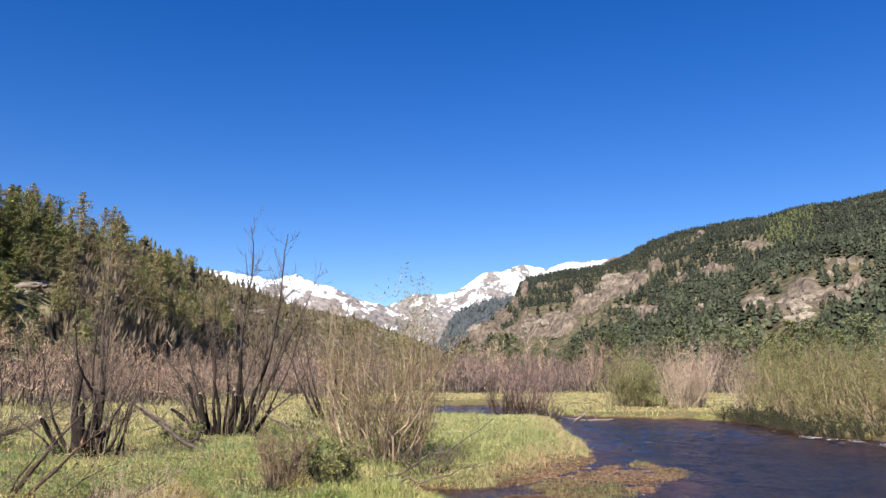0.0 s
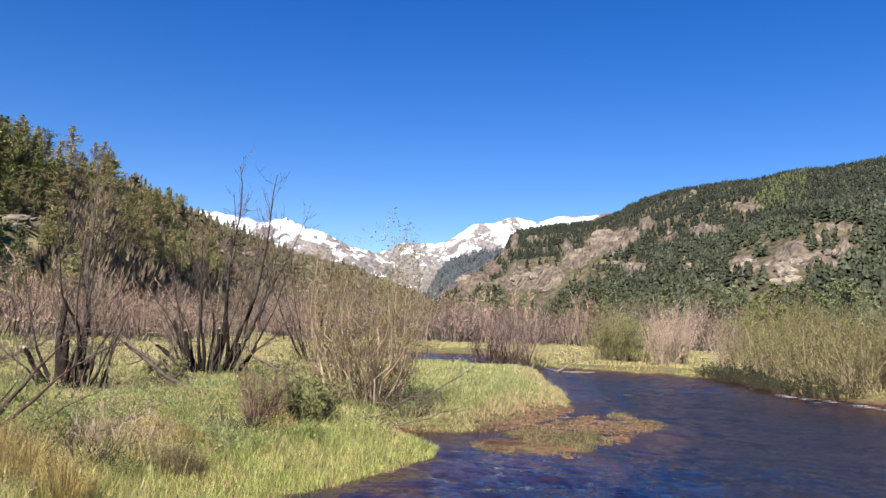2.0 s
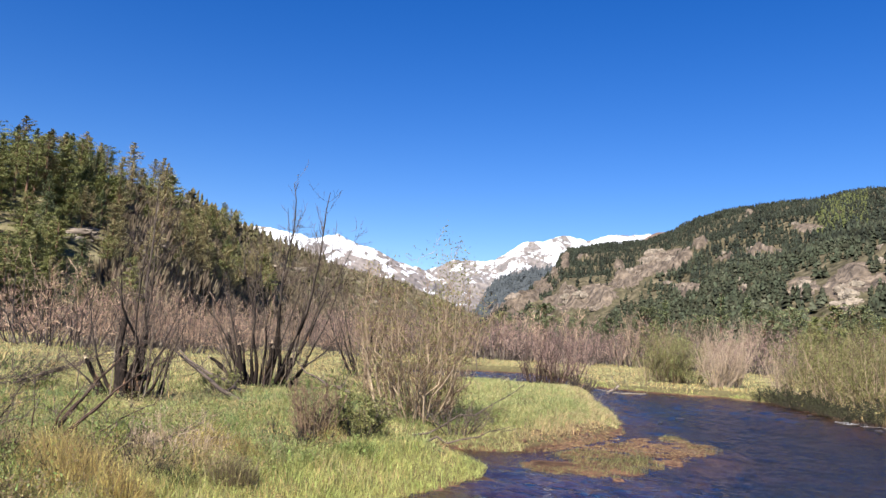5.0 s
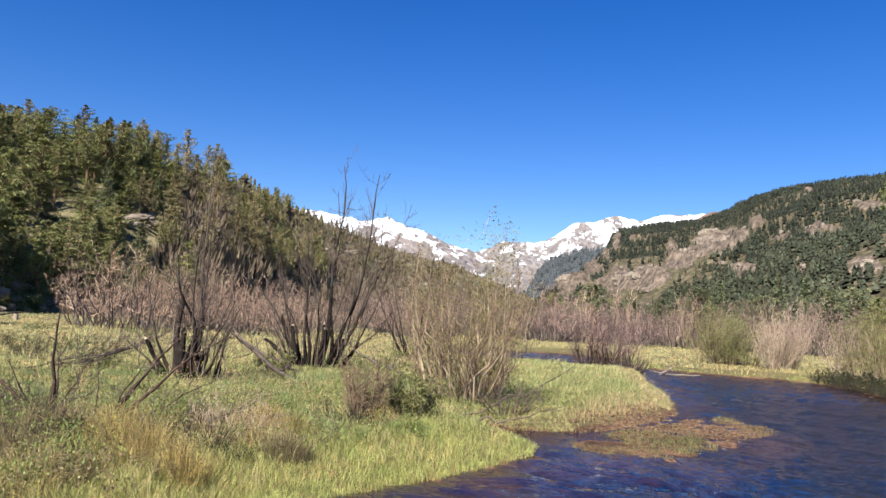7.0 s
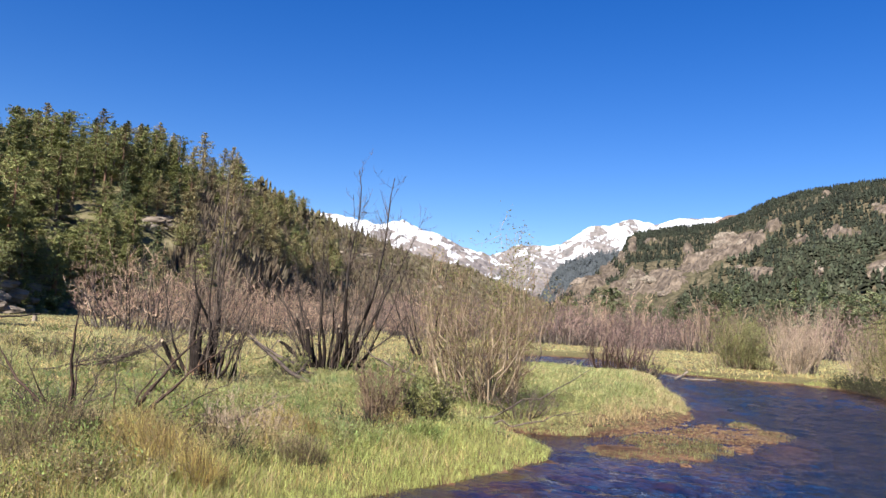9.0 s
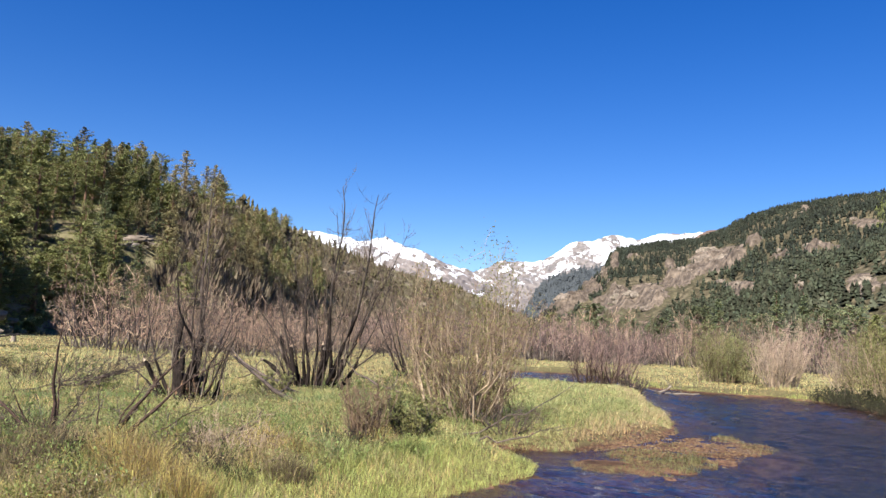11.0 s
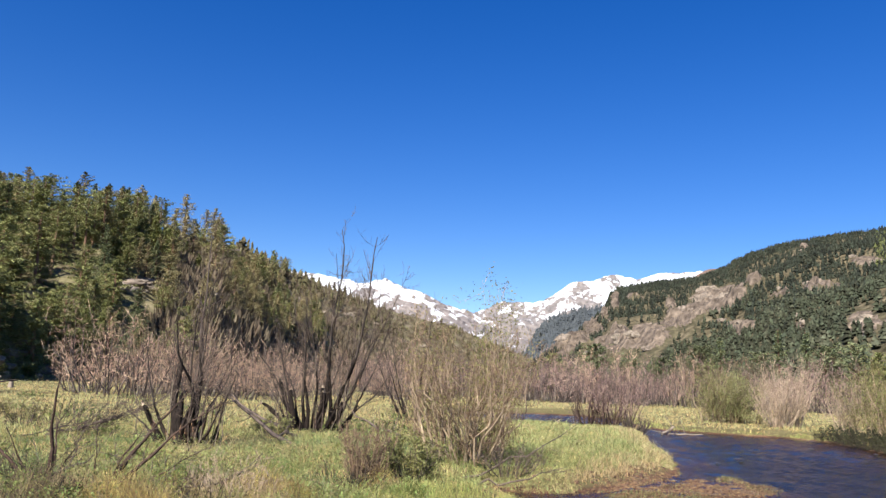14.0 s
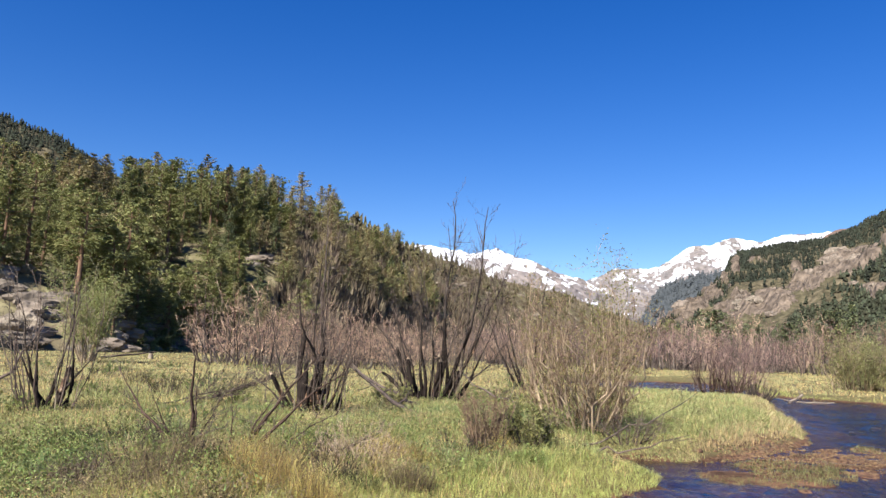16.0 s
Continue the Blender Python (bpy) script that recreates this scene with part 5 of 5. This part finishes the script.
grass("sedge", rng, 30000, (-46, -30), (8, 13), 0.17, 0.006, 0.6, M_LUSH, "tall teal-green grass clumps near the bank", lambda x, y, d: (d > 1.2) & (patch(x, y, 0.9, 143) > 0.06))
grass("shore_grass", rng, 200000, (-34, 12), (6.8, 14.5), 0.078, 0.004, 0.6, M_SHORE, "bright yellow-green grass standing along the near bank", lambda x, y, d: (d > -0.15) & (d < np.where(y > 12.2, 0.5, 2.6) + 3 * patch(x, y, 0.5, 86)))
grass("shore_grass", rng, 60000, (4, 24), (33, 62), 0.10, 0.005, 0.6, M_SHORE, "bright yellow-green grass along the far water's edge", lambda x, y, d: (d > -0.2) & (d < 0.5 + 1.5 * patch(x, y, 0.3, 86)) & (y > 38.6))
grass("dry_grass", rng, 60000, (-48, 36), (6.3, 38), 0.17, 0.004, 0.9, M_STRAW, "dry tan grass stalks in tufts", lambda x, y, d: (d > 0.3) & (patch(x, y, 0.9, 89) > 0.03))
grass("dry_grass", rng, 60000, (3, 14), (14, 42), 0.12, 0.005, 0.9, M_STRAW, "straw-coloured grass along the edge of the point", lambda x, y, d: (d > 0.05 + 0.4 * (x > 0.9) * (y < 20) + 0.6 * patch(x, y, 1.5, 133)) & (d < 1.2 + 2.5 * patch(x, y, 0.5, 131)))
M_POINT = material("pale_point_grass", [(0.177, 0.230, 0.089), (0.295, 0.322, 0.126), (0.425, 0.380, 0.163)], 0.9, 0.75, island=0.45, space="World", through_light=0.35, contrast=0.4)
grass("point_grass", rng, 130000, (-6, 13), (12.5, 44), 0.10, 0.005, 0.95, M_POINT, "pale green soft grass on the point by the river", lambda x, y, d: (d > 0.05 + 0.6 * (x > 0.9) * (y < 20) + 0.6 * patch(x, y, 1.5, 133)) & (x > -2.5 + 0.02 * y))
M_PALEGRASS = material("pale_green_grass", [(0.350, 0.370, 0.162), (0.506, 0.485, 0.232)], 0.3, 0.8, island=0.1, space="World", through_light=0.35, contrast=0.18)
grass("dry_grass", rng, 110000, (-48, 36), (20, 125), 0.12, 0.006, 0.8, M_PALEGRASS, "pale green and straw grass across the meadow", lambda x, y, d: (d > 0.8) & (patch(x, y, 0.12, 90) > -0.25))
M_OLD = material("brown_old_stalks", [(0.071, 0.054, 0.033), (0.212, 0.163, 0.094)], 1.4, 0.85, island=0.4, space="World", through_light=0.2)
grass("old_stalks", rng, 50000, (-48, 34), (7, 75), 0.20, 0.005, 0.6, M_OLD, "brown old weed stalks in scattered clumps", lambda x, y, d: (d > 0.8) & (patch(x, y, 1.1, 99) > 0.12), 24, 0.10)
M_BARGRASS = material("olive_bar_grass", [(0.10, 0.105, 0.045), (0.23, 0.205, 0.09)], 0.9, 0.7, island=0.35, space="World", through_light=0.35)
grass("bar_grass", rng, 30000, (2, 18), (11, 21), 0.055, 0.005, 0.6, M_BARGRASS, "short sparse green grass on the gravel bar", lambda x, y, d: (d < 0) & (patch(x, y, 0.8, 92) > -0.08 + 0.10 * (x > 3.2)))
M_GOLD = material("golden_brown_weeds", [(0.198, 0.142, 0.064), (0.481, 0.354, 0.127)], 1.2, 0.8, island=0.6, space="World", through_light=0.3)
grass("dry_weeds", rng, 7000, (-38, -14), (6.6, 10.5), 0.26, 0.005, 0.35, M_GOLD, "tall dry golden-brown weeds in clumps", lambda x, y, d: (d > 1.2) & (patch(x, y, 0.9, 95) > 0.02), 18, 0.07)


def forbs(name, rng, n, az, r, mat, label, keep, height=0.26, size=0.03):
    """Leafy weeds: clumps of small leaves."""
    x, y, q = scatter(rng, n, az, r)
    ok = keep(x, y, outside(x, y, RIVER))
    x, y = x[ok], y[ok]
    z = ground_z(x, y)
    m = 40
    h = height * np.exp(rng.normal(0, 0.3, len(x)))
    at = np.stack([x, y, z], 1)[:, None] + rng.normal(0, 1, (len(x), m, 3)) * (h * 0.38)[:, None, None] * np.array([1, 1, 0])
    at[:, :, 2] += rng.uniform(0.1, 1, (len(x), m)) * h[:, None]
    v, f = leaf_quads(rng, at.reshape(-1, 3), np.full(len(x) * m, size))
    return tagged(new(name, mesh_from(name, v, f, mat)), label, "plant", kind="stuff")


M_BLUEFORB = material("blue_green_weed_leaves", [(0.157, 0.186, 0.077), (0.358, 0.336, 0.138)], 0.5, 0.6, island=0.6, space="World", through_light=0.3, contrast=0.4)
forbs("green_weeds", rng, 4800, (-46, 10), (8.5, 24), M_BLUEFORB, "low blue-green leafy plants covering the bank", lambda x, y, d: (d > 1.0) & (patch(x, y, 0.35, 109) > -0.06), 0.15, 0.013)
forbs("leafy_weeds", rng, 1500, (-46, 8), (6.5, 22), M_FORB, "low leafy green weeds scattered in the grass", lambda x, y, d: (d > 0.8) & (patch(x, y, 0.5, 103) > 0.0), 0.24, 0.018)
forbs("leafy_weeds", rng, 900, (-46, -14), (6.3, 12), M_FORB, "lush green weeds close to the river bank", lambda x, y, d: (d > 1.4) & (patch(x, y, 0.6, 121) > -0.05), 0.34, 0.016)
forbs("grey_weeds", rng, 700, (-46, 6), (6.5, 30), M_OLD, "low brown dead weeds scattered in the grass", lambda x, y, d: (d > 0.8) & (patch(x, y, 0.6, 106) > 0.05), 0.2, 0.018)
forbs("brown_weeds", rng, 420, (-42, -10), (6.4, 11.5), M_OLD, "withered brown leafy weeds", lambda x, y, d: (d > 1.2) & (patch(x, y, 0.9, 113) > 0.0), 0.3, 0.012)
forbs("dark_weeds", rng, 520, (-44, -10), (6.4, 14), M_OLD, "dark brown withered weeds close to the ground", lambda x, y, d: (d > 1.2) & (patch(x, y, 0.9, 115) > 0.0), 0.22, 0.014)
forbs("pale_weeds", rng, 160, (-42, -8), (6.4, 12), M_STRAW, "pale dry leaf litter among the weeds", lambda x, y, d: (d > 1.2) & (patch(x, y, 0.9, 117) > 0.06), 0.16, 0.014)
M_YELLOWFORB = material("yellow_green_weed_leaves", [(0.129, 0.149, 0.038), (0.242, 0.227, 0.067)], 0.9, 0.65, island=0.2, space="World", through_light=0.35)


def weed_clump(rng, x, y, radius, height, mat, words, n, leaf=None):
    """A clump of upright withered stalks with small leaves on them."""
    root = tagged(new("weed_clump"), words, "plant", "weed clumps")
    z = float(ground_z(np.array([x]), np.array([y]))[0])
    root.location = (x, y, z)
    q, a = radius * rng.uniform(0, 1, n) ** 0.6, rng.uniform(0, 6.28, n)
    base = np.stack([q * np.cos(a), q * np.sin(a), np.full(n, -0.03)], 1)
    h = height * rng.uniform(0.45, 1.15, n) * (1.1 - 0.55 * q / radius)
    tilt = base[:, :2] / radius * 0.35 + rng.normal(0, 0.12, (n, 2))
    v, f = blades(rng, base, h, np.full(n, 0.0045), rng.uniform(0.05, 0.45, n), tilt)
    tagged(part("stalk_mass", mesh_from("stalk_mass", v, f, mat), root), kind="stuff")
    m = n
    k = rng.integers(0, n, m)
    at = base[k] + np.stack([tilt[k, 0] * h[k], tilt[k, 1] * h[k], h[k]], 1) * rng.uniform(0.2, 1, m)[:, None] + rng.normal(0, 0.025, (m, 3))
    v, f = leaf_quads(rng, at, np.full(m, 0.010))
    tagged(part("foliage", mesh_from("foliage", v, f, leaf or mat), root), kind="stuff")


for x, y, radius, height in [(-4.0, 7.75, 0.36, 0.72), (-3.6, 7.35, 0.3, 0.6), (-4.4, 8.2, 0.24, 0.6), (-3.1, 7.0, 0.3, 0.45), (-2.9, 9.9, 0.3, 0.45), (-3.5, 10.4, 0.35, 0.5), (-2.2, 11.8, 0.3, 0.4)]:
    weed_clump(rng, x, y, radius, height, M_GOLD, "upright golden-brown withered weeds in a dense clump", 900, M_OLD)
for x, y, radius, height in [(-4.7, 6.9, 0.34, 0.62), (-5.2, 8.2, 0.3, 0.6), (-4.9, 7.6, 0.26, 0.55), (-3.9, 6.5, 0.35, 0.4), (-5.8, 8.9, 0.35, 0.4), (-2.6, 8.6, 0.3, 0.35)]:
    weed_clump(rng, x, y, radius, height, M_OLD, "tangled olive-brown weeds with yellow-green leaves", 800, M_YELLOWFORB)
for x, y, radius, height in [(-4.6, 9.4, 0.4, 0.35), (-3.5, 9.2, 0.35, 0.3), (-6.6, 10.2, 0.45, 0.4), (-5.0, 11.2, 0.4, 0.35), (-3.9, 12.4, 0.4, 0.35), (-1.6, 10.9, 0.3, 0.3)]:
    weed_clump(rng, x, y, radius, height, M_FORB, "fresh green leafy weeds in a low clump", 800, M_FORB)


# lumps of dead, pale and fresh weeds along the near bank
for k in range(44):
    a, r = math.radians(rng.uniform(-40, -13)), rng.uniform(6.6, 11.0)
    x, y = r * math.sin(a), r * math.cos(a)
    radius, height = rng.uniform(0.25, 0.55), rng.uniform(0.16, 0.42)
    if outside(np.array([x]), np.array([y]), RIVER)[0] < 1.3:
        continue
    mat, leaf, words = [(M_DARKTWIG, M_OLD, "dark withered weeds with bare brown stalks"), (M_DARKTWIG, M_SHADELEAF, "dark green weeds with brown stalks"), (M_STRAW, M_STRAW, "pale dry grass stalks in a clump"), (M_SHORE, M_YELLOWFORB, "fresh yellow-green weeds in a clump")][k % 4]
    weed_clump(rng, x, y, radius, height, mat, words, 700, leaf)


# dark grass tussocks whose colour also holds the shade between clumps
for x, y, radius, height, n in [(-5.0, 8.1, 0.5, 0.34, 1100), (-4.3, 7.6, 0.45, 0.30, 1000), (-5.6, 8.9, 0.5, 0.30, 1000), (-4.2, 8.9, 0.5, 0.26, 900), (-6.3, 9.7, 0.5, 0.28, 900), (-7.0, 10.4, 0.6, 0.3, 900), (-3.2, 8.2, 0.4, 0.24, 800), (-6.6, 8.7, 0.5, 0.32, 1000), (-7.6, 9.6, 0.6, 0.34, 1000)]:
    weed_clump(rng, x, y, radius, height, M_SHADELEAF, "dark green grass tussock with shade in its colour", n, M_SHADELEAF)
for x, y, radius, height, n in [(-5.3, 9.2, 0.3, 0.5, 500), (-4.6, 8.4, 0.3, 0.5, 500), (-3.9, 9.8, 0.35, 0.45, 500), (-2.7, 10.6, 0.3, 0.36, 500), (-1.9, 11.3, 0.3, 0.3, 400), (-6.0, 8.2, 0.3, 0.5, 500), (-3.0, 9.1, 0.3, 0.4, 500)]:
    weed_clump(rng, x, y, radius, height, M_STRAW, "pale dry grass stalks standing in a loose clump", n, M_STRAW)


# ---------- gravel, stones, logs, foam ----------
def stones(name, rng, n, centre, spread, size, mat, label, low, high):
    """Loose pebbles lying on the ground between two heights."""
    bm = bmesh.new()
    bmesh.ops.create_icosphere(bm, subdivisions=1, radius=1)
    tv = np.array([v.co[:] for v in bm.verts])
    tf = np.array([[v.index for v in f.verts] for f in bm.faces])
    bm.free()
    x = centre[0] + rng.normal(0, spread[0], n)
    y = centre[1] + rng.normal(0, spread[1], n)
    z = ground_z(x, y)
    ok = (z > low) & (z < high)
    x, y, z = x[ok], y[ok], z[ok]
    m = len(x)
    sc = size * np.exp(rng.normal(0, 0.4, (m, 1, 1))) * rng.uniform(0.6, 1.3, (m, 1, 3)) * np.array([1, 1, 0.55])
    v = tv[None] * sc * rng.uniform(0.85, 1.15, (m, len(tv), 1)) + np.stack([x, y, z], 1)[:, None]
    f = tf[None] + (np.arange(m) * len(tv))[:, None, None]
    return tagged(new(name, mesh_from(name, v.reshape(-1, 3), [f.reshape(-1, 3)], mat, shade=True)), label, "gravel", kind="stuff")


rng = np.random.default_rng(41)
M_GRAVEL = material("orange_brown_gravel", [(0.051, 0.033, 0.021), (0.119, 0.070, 0.037), (0.082, 0.059, 0.043)], 2.0, 0.8, island=0.4, space="World")
stones("gravel", rng, 2600, (4.1, 16.8), (0.5, 0.9), 0.016, M_GRAVEL, "orange-brown gravel on the low bar in the river", -0.03, 0.10)
stones("gravel", rng, 5000, (2.3, 16.9), (0.95, 1.5), 0.022, M_GRAVEL, "orange-brown gravel beach along the grassy point", -0.04, 0.24)

M_STONE = material("wet_river_stone", [(0.02, 0.016, 0.014), (0.06, 0.048, 0.04)], 6, 0.45, 0.4, vary=0.2)
STONE = [rock_mesh("stone", rng, M_STONE, 2) for _ in range(3)]
for k, (x, y, w) in enumerate([(6.3, 25.2, 0.3), (12.6, 26.4, 0.35), (13.0, 27.6, 0.3), (12.3, 25.2, 0.28), (13.4, 29.5, 0.3), (11.0, 33.0, 0.25), (12.6, 31.0, 0.3), (13.9, 33.4, 0.35), (14.2, 24.4, 0.4), (15.4, 24.0, 0.35), (9.6, 40.0, 0.25), (5.3, 23.5, 0.22), (13.8, 25.6, 0.3)]):
    ob = tagged(new("river_stone", STONE[k % 3]), "dark wet stone in the shallow river", "stone", "stones in the river")
    ob.matrix_world = Matrix.Translation((x, y, -0.03)) @ Matrix.Rotation(k * 1.3, 4, "Z") @ Matrix.Diagonal((w * 0.6, w * 0.45, w * 0.3, 1))

M_FOAM = material("white_water", [(0.6, 0.63, 0.65), (0.8, 0.82, 0.83)], 4, 0.6)
n = 60
t = rng.uniform(0, 1, n)
fx = np.interp(t, [0, 0.5, 1], [12.6, 12.95, 13.7]) + rng.normal(0, 0.28, n)
fy = np.interp(t, [0, 0.5, 1], [28.5, 25.9, 23.6]) + rng.normal(0, 0.25, n)
at = np.stack([fx, fy, np.full(n, 0.012)], 1)
lx, ly = rng.uniform(0.05, 0.22, n), rng.uniform(0.015, 0.05, n)
v = np.stack([at + np.stack([a * lx, b * ly - a * lx * 0.4, 0 * lx], 1) for a, b in ((-1, -1), (1, -0.6), (1.1, 0.8), (-0.8, 1))], 1)
tagged(new("foam", mesh_from("foam", v.reshape(-1, 3), [np.arange(n)[:, None] * 4 + np.arange(4)[None]], M_FOAM)), "white foam flecks where the river runs over stones", "foam", kind="stuff")

M_LOG = material("bleached_log", [(0.14, 0.11, 0.085), (0.30, 0.25, 0.20)], 3, 0.85, 0.5, stretch=(1, 1, 0.3))


def log(a, b, thick, words, mat=M_LOG):
    t = np.linspace(0, 1, 7)
    pts = np.array(a)[None] + (np.array(b) - np.array(a))[None] * t[:, None] + rng.normal(0, 0.02, (7, 3))
    root = tagged(new("driftwood_log"), words, "log", "driftwood")
    body = Tubes(8)
    body.add(pts, thick * (1.05 - 0.35 * t))
    for _ in range(3):
        p, stubs = pts[rng.integers(1, 6)], Tubes(5)
        stubs.add([p, p + rng.normal(0, 0.25, 3) + np.array([0, 0, 0.15])], [thick * 0.3, thick * 0.12])
        part("branch_stub", stubs.mesh("branch_stub", mat), root)
    part("trunk", body.mesh("trunk", mat), root)


log((6.2, 38.6, 0.06), (6.9, 39.3, 0.42), 0.06, "bleached driftwood log lying at the water's edge")
log((6.6, 39.4, 0.03), (8.4, 40.2, 0.05), 0.04, "thin driftwood log lying in the water")
stand(shrub("root_snag", rng, 0.9, 1.4, 30, M_ROOT_SHADE, M_TWIG, thick=0.03, branches=6, per=3, level=2, tilt=1.1, fine=0.008, split=True, words="tangled dark roots on the eroded river bank", category="roots"), 5.15, 39.9, 0, 1.35)
# a fallen trunk propped on a stump at the foot of the near hill
z0 = float(ground_z(np.array([-42.7]), np.array([55.4]))[0])
log((-42.7, 55.4, z0 + 0.10), (-39.4, 57.9, z0 + 0.60), 0.09, "dark fallen trunk propped on a stump in the meadow", M_UPPER)
stump = Tubes(8)
stump.add([(-39.7, 57.7, z0 - 0.1), (-39.68, 57.68, z0 + 0.3), (-39.66, 57.66, z0 + 0.52)], [0.24, 0.18, 0.15])
tagged(new("tree_stump", stump.mesh("tree_stump", M_LOG)), "short pale weathered stump holding up a trunk", "stump")

tall = shrub("willow_tree", rng, 7.0, 3.8, 20, M_TAN, M_TAN, M_SPRING, 12000, 0.055, thick=0.045, branches=14, per=4, level=2, tilt=0.42, low=0.2, fine=0.008, twig=0.24, root_spread=0.1, words="tall green-leaved willow at the foot of the rocky hill", category="tree", split=True)
stand(tall, -34.9, 43.8, 1.0, 1.0, 0.05)

# conifers standing on the valley floor beyond the willows
trunk, crown = pine(rng, 11, 3.9, 0.2, "round", 0.3, 1.0, M_NEEDLE_DARK)
ROUND = tagged(new("pine_tree"), "round-crowned dark green pine beyond the bare willows", "pine tree", "valley pines")
part("trunk", trunk, ROUND)
part("crown", crown, ROUND)
first = True
VALLEY = [(4.85, 160, 0.98, 1.25), (0.9, 170, 0.72, 1.1), (1.6, 165, 0.78, 1.2), (2.2, 175, 0.7, 1.1), (6.4, 180, 0.75, 1.0), (7.0, 175, 0.8, 1.0), (8.3, 180, 0.7, 1.0), (9.3, 160, 0.78, 1.0), (11.5, 150, 0.95, 1.1), (12.2, 155, 0.98, 1.1), (13.0, 165, 0.9, 1.1), (15.4, 150, 0.85, 1.0), (16.6, 155, 0.95, 1.0), (18.3, 150, 0.9, 1.0), (19.4, 145, 0.95, 1.0), (21, 140, 0.95, 1.0), (22.4, 130, 0.95, 1.0), (23.6, 140, 0.95, 1.0), (25, 130, 0.95, 1.0), (26.5, 135, 1.0, 1.0), (28, 130, 1.0, 1.0)]
for a, r, sc, wide in VALLEY:
    x, y = r * math.sin(radians(a)), r * math.cos(radians(a))
    ob = ROUND if first else copy_thing(ROUND if rng.uniform() < 0.6 else TREES[(2, 4, 6)[int(rng.integers(3))]], pose(0, 0, 0))
    first = False
    ob.matrix_basis = Matrix.Translation((x, y, float(ground_z(np.array([x]), np.array([y]))[0]) - 0.2)) @ Matrix.Rotation(rng.uniform(0, 6.28), 4, "Z") @ Matrix.Diagonal((sc * wide, sc * wide, sc, 1))
behind = []
for _ in range(46):
    a, r, sc = math.radians(rng.uniform(12, 33)), rng.uniform(190, 320), rng.uniform(0.5, 0.85)
    x, y = r * math.sin(a), r * math.cos(a)
    behind.append(((2, 4, 6)[int(rng.integers(3))], Matrix.Translation((x, y, float(ground_z(np.array([x]), np.array([y]))[0]) - 0.2)) @ Matrix.Rotation(rng.uniform(0, 6.28), 4, "Z") @ Matrix.Diagonal((sc * 1.1, sc * 1.1, sc, 1))))
joined_pines(behind, "scattered green pines on the valley floor under the slope")
# two tall leafless trees in front of them
BIGBARE = shrub("bare_tree", rng, 9.0, 5.0, 12, M_TRUNK, M_BROWNTWIG, thick=0.12, branches=16, per=5, level=2, tilt=0.6, low=0.25, fine=0.02, root_spread=0.06, crook=0.2, twig=0.22, words="tall leafless brown tree beyond the willows", category="tree", group="bare trees")
thicket(BIGBARE, [(33.5, 134.0), (36.5, 131.0)], rng, 1.0, 1.1)
GREYBARE = shrub("bare_tree", rng, 7.0, 4.0, 9, M_PALE, M_PINK, thick=0.10, branches=14, per=4, level=2, tilt=0.45, low=0.25, fine=0.018, root_spread=0.06, crook=0.2, words="tall pale-trunked leafless tree at the meadow's edge", category="tree", group="pale bare trees")
thicket(GREYBARE, [(21.5, 122.0), (23.5, 124.0), (8.5, 118.0), (4.2, 121.0), (27.0, 118.0), (14.0, 120.0)], rng, 0.9, 1.1)
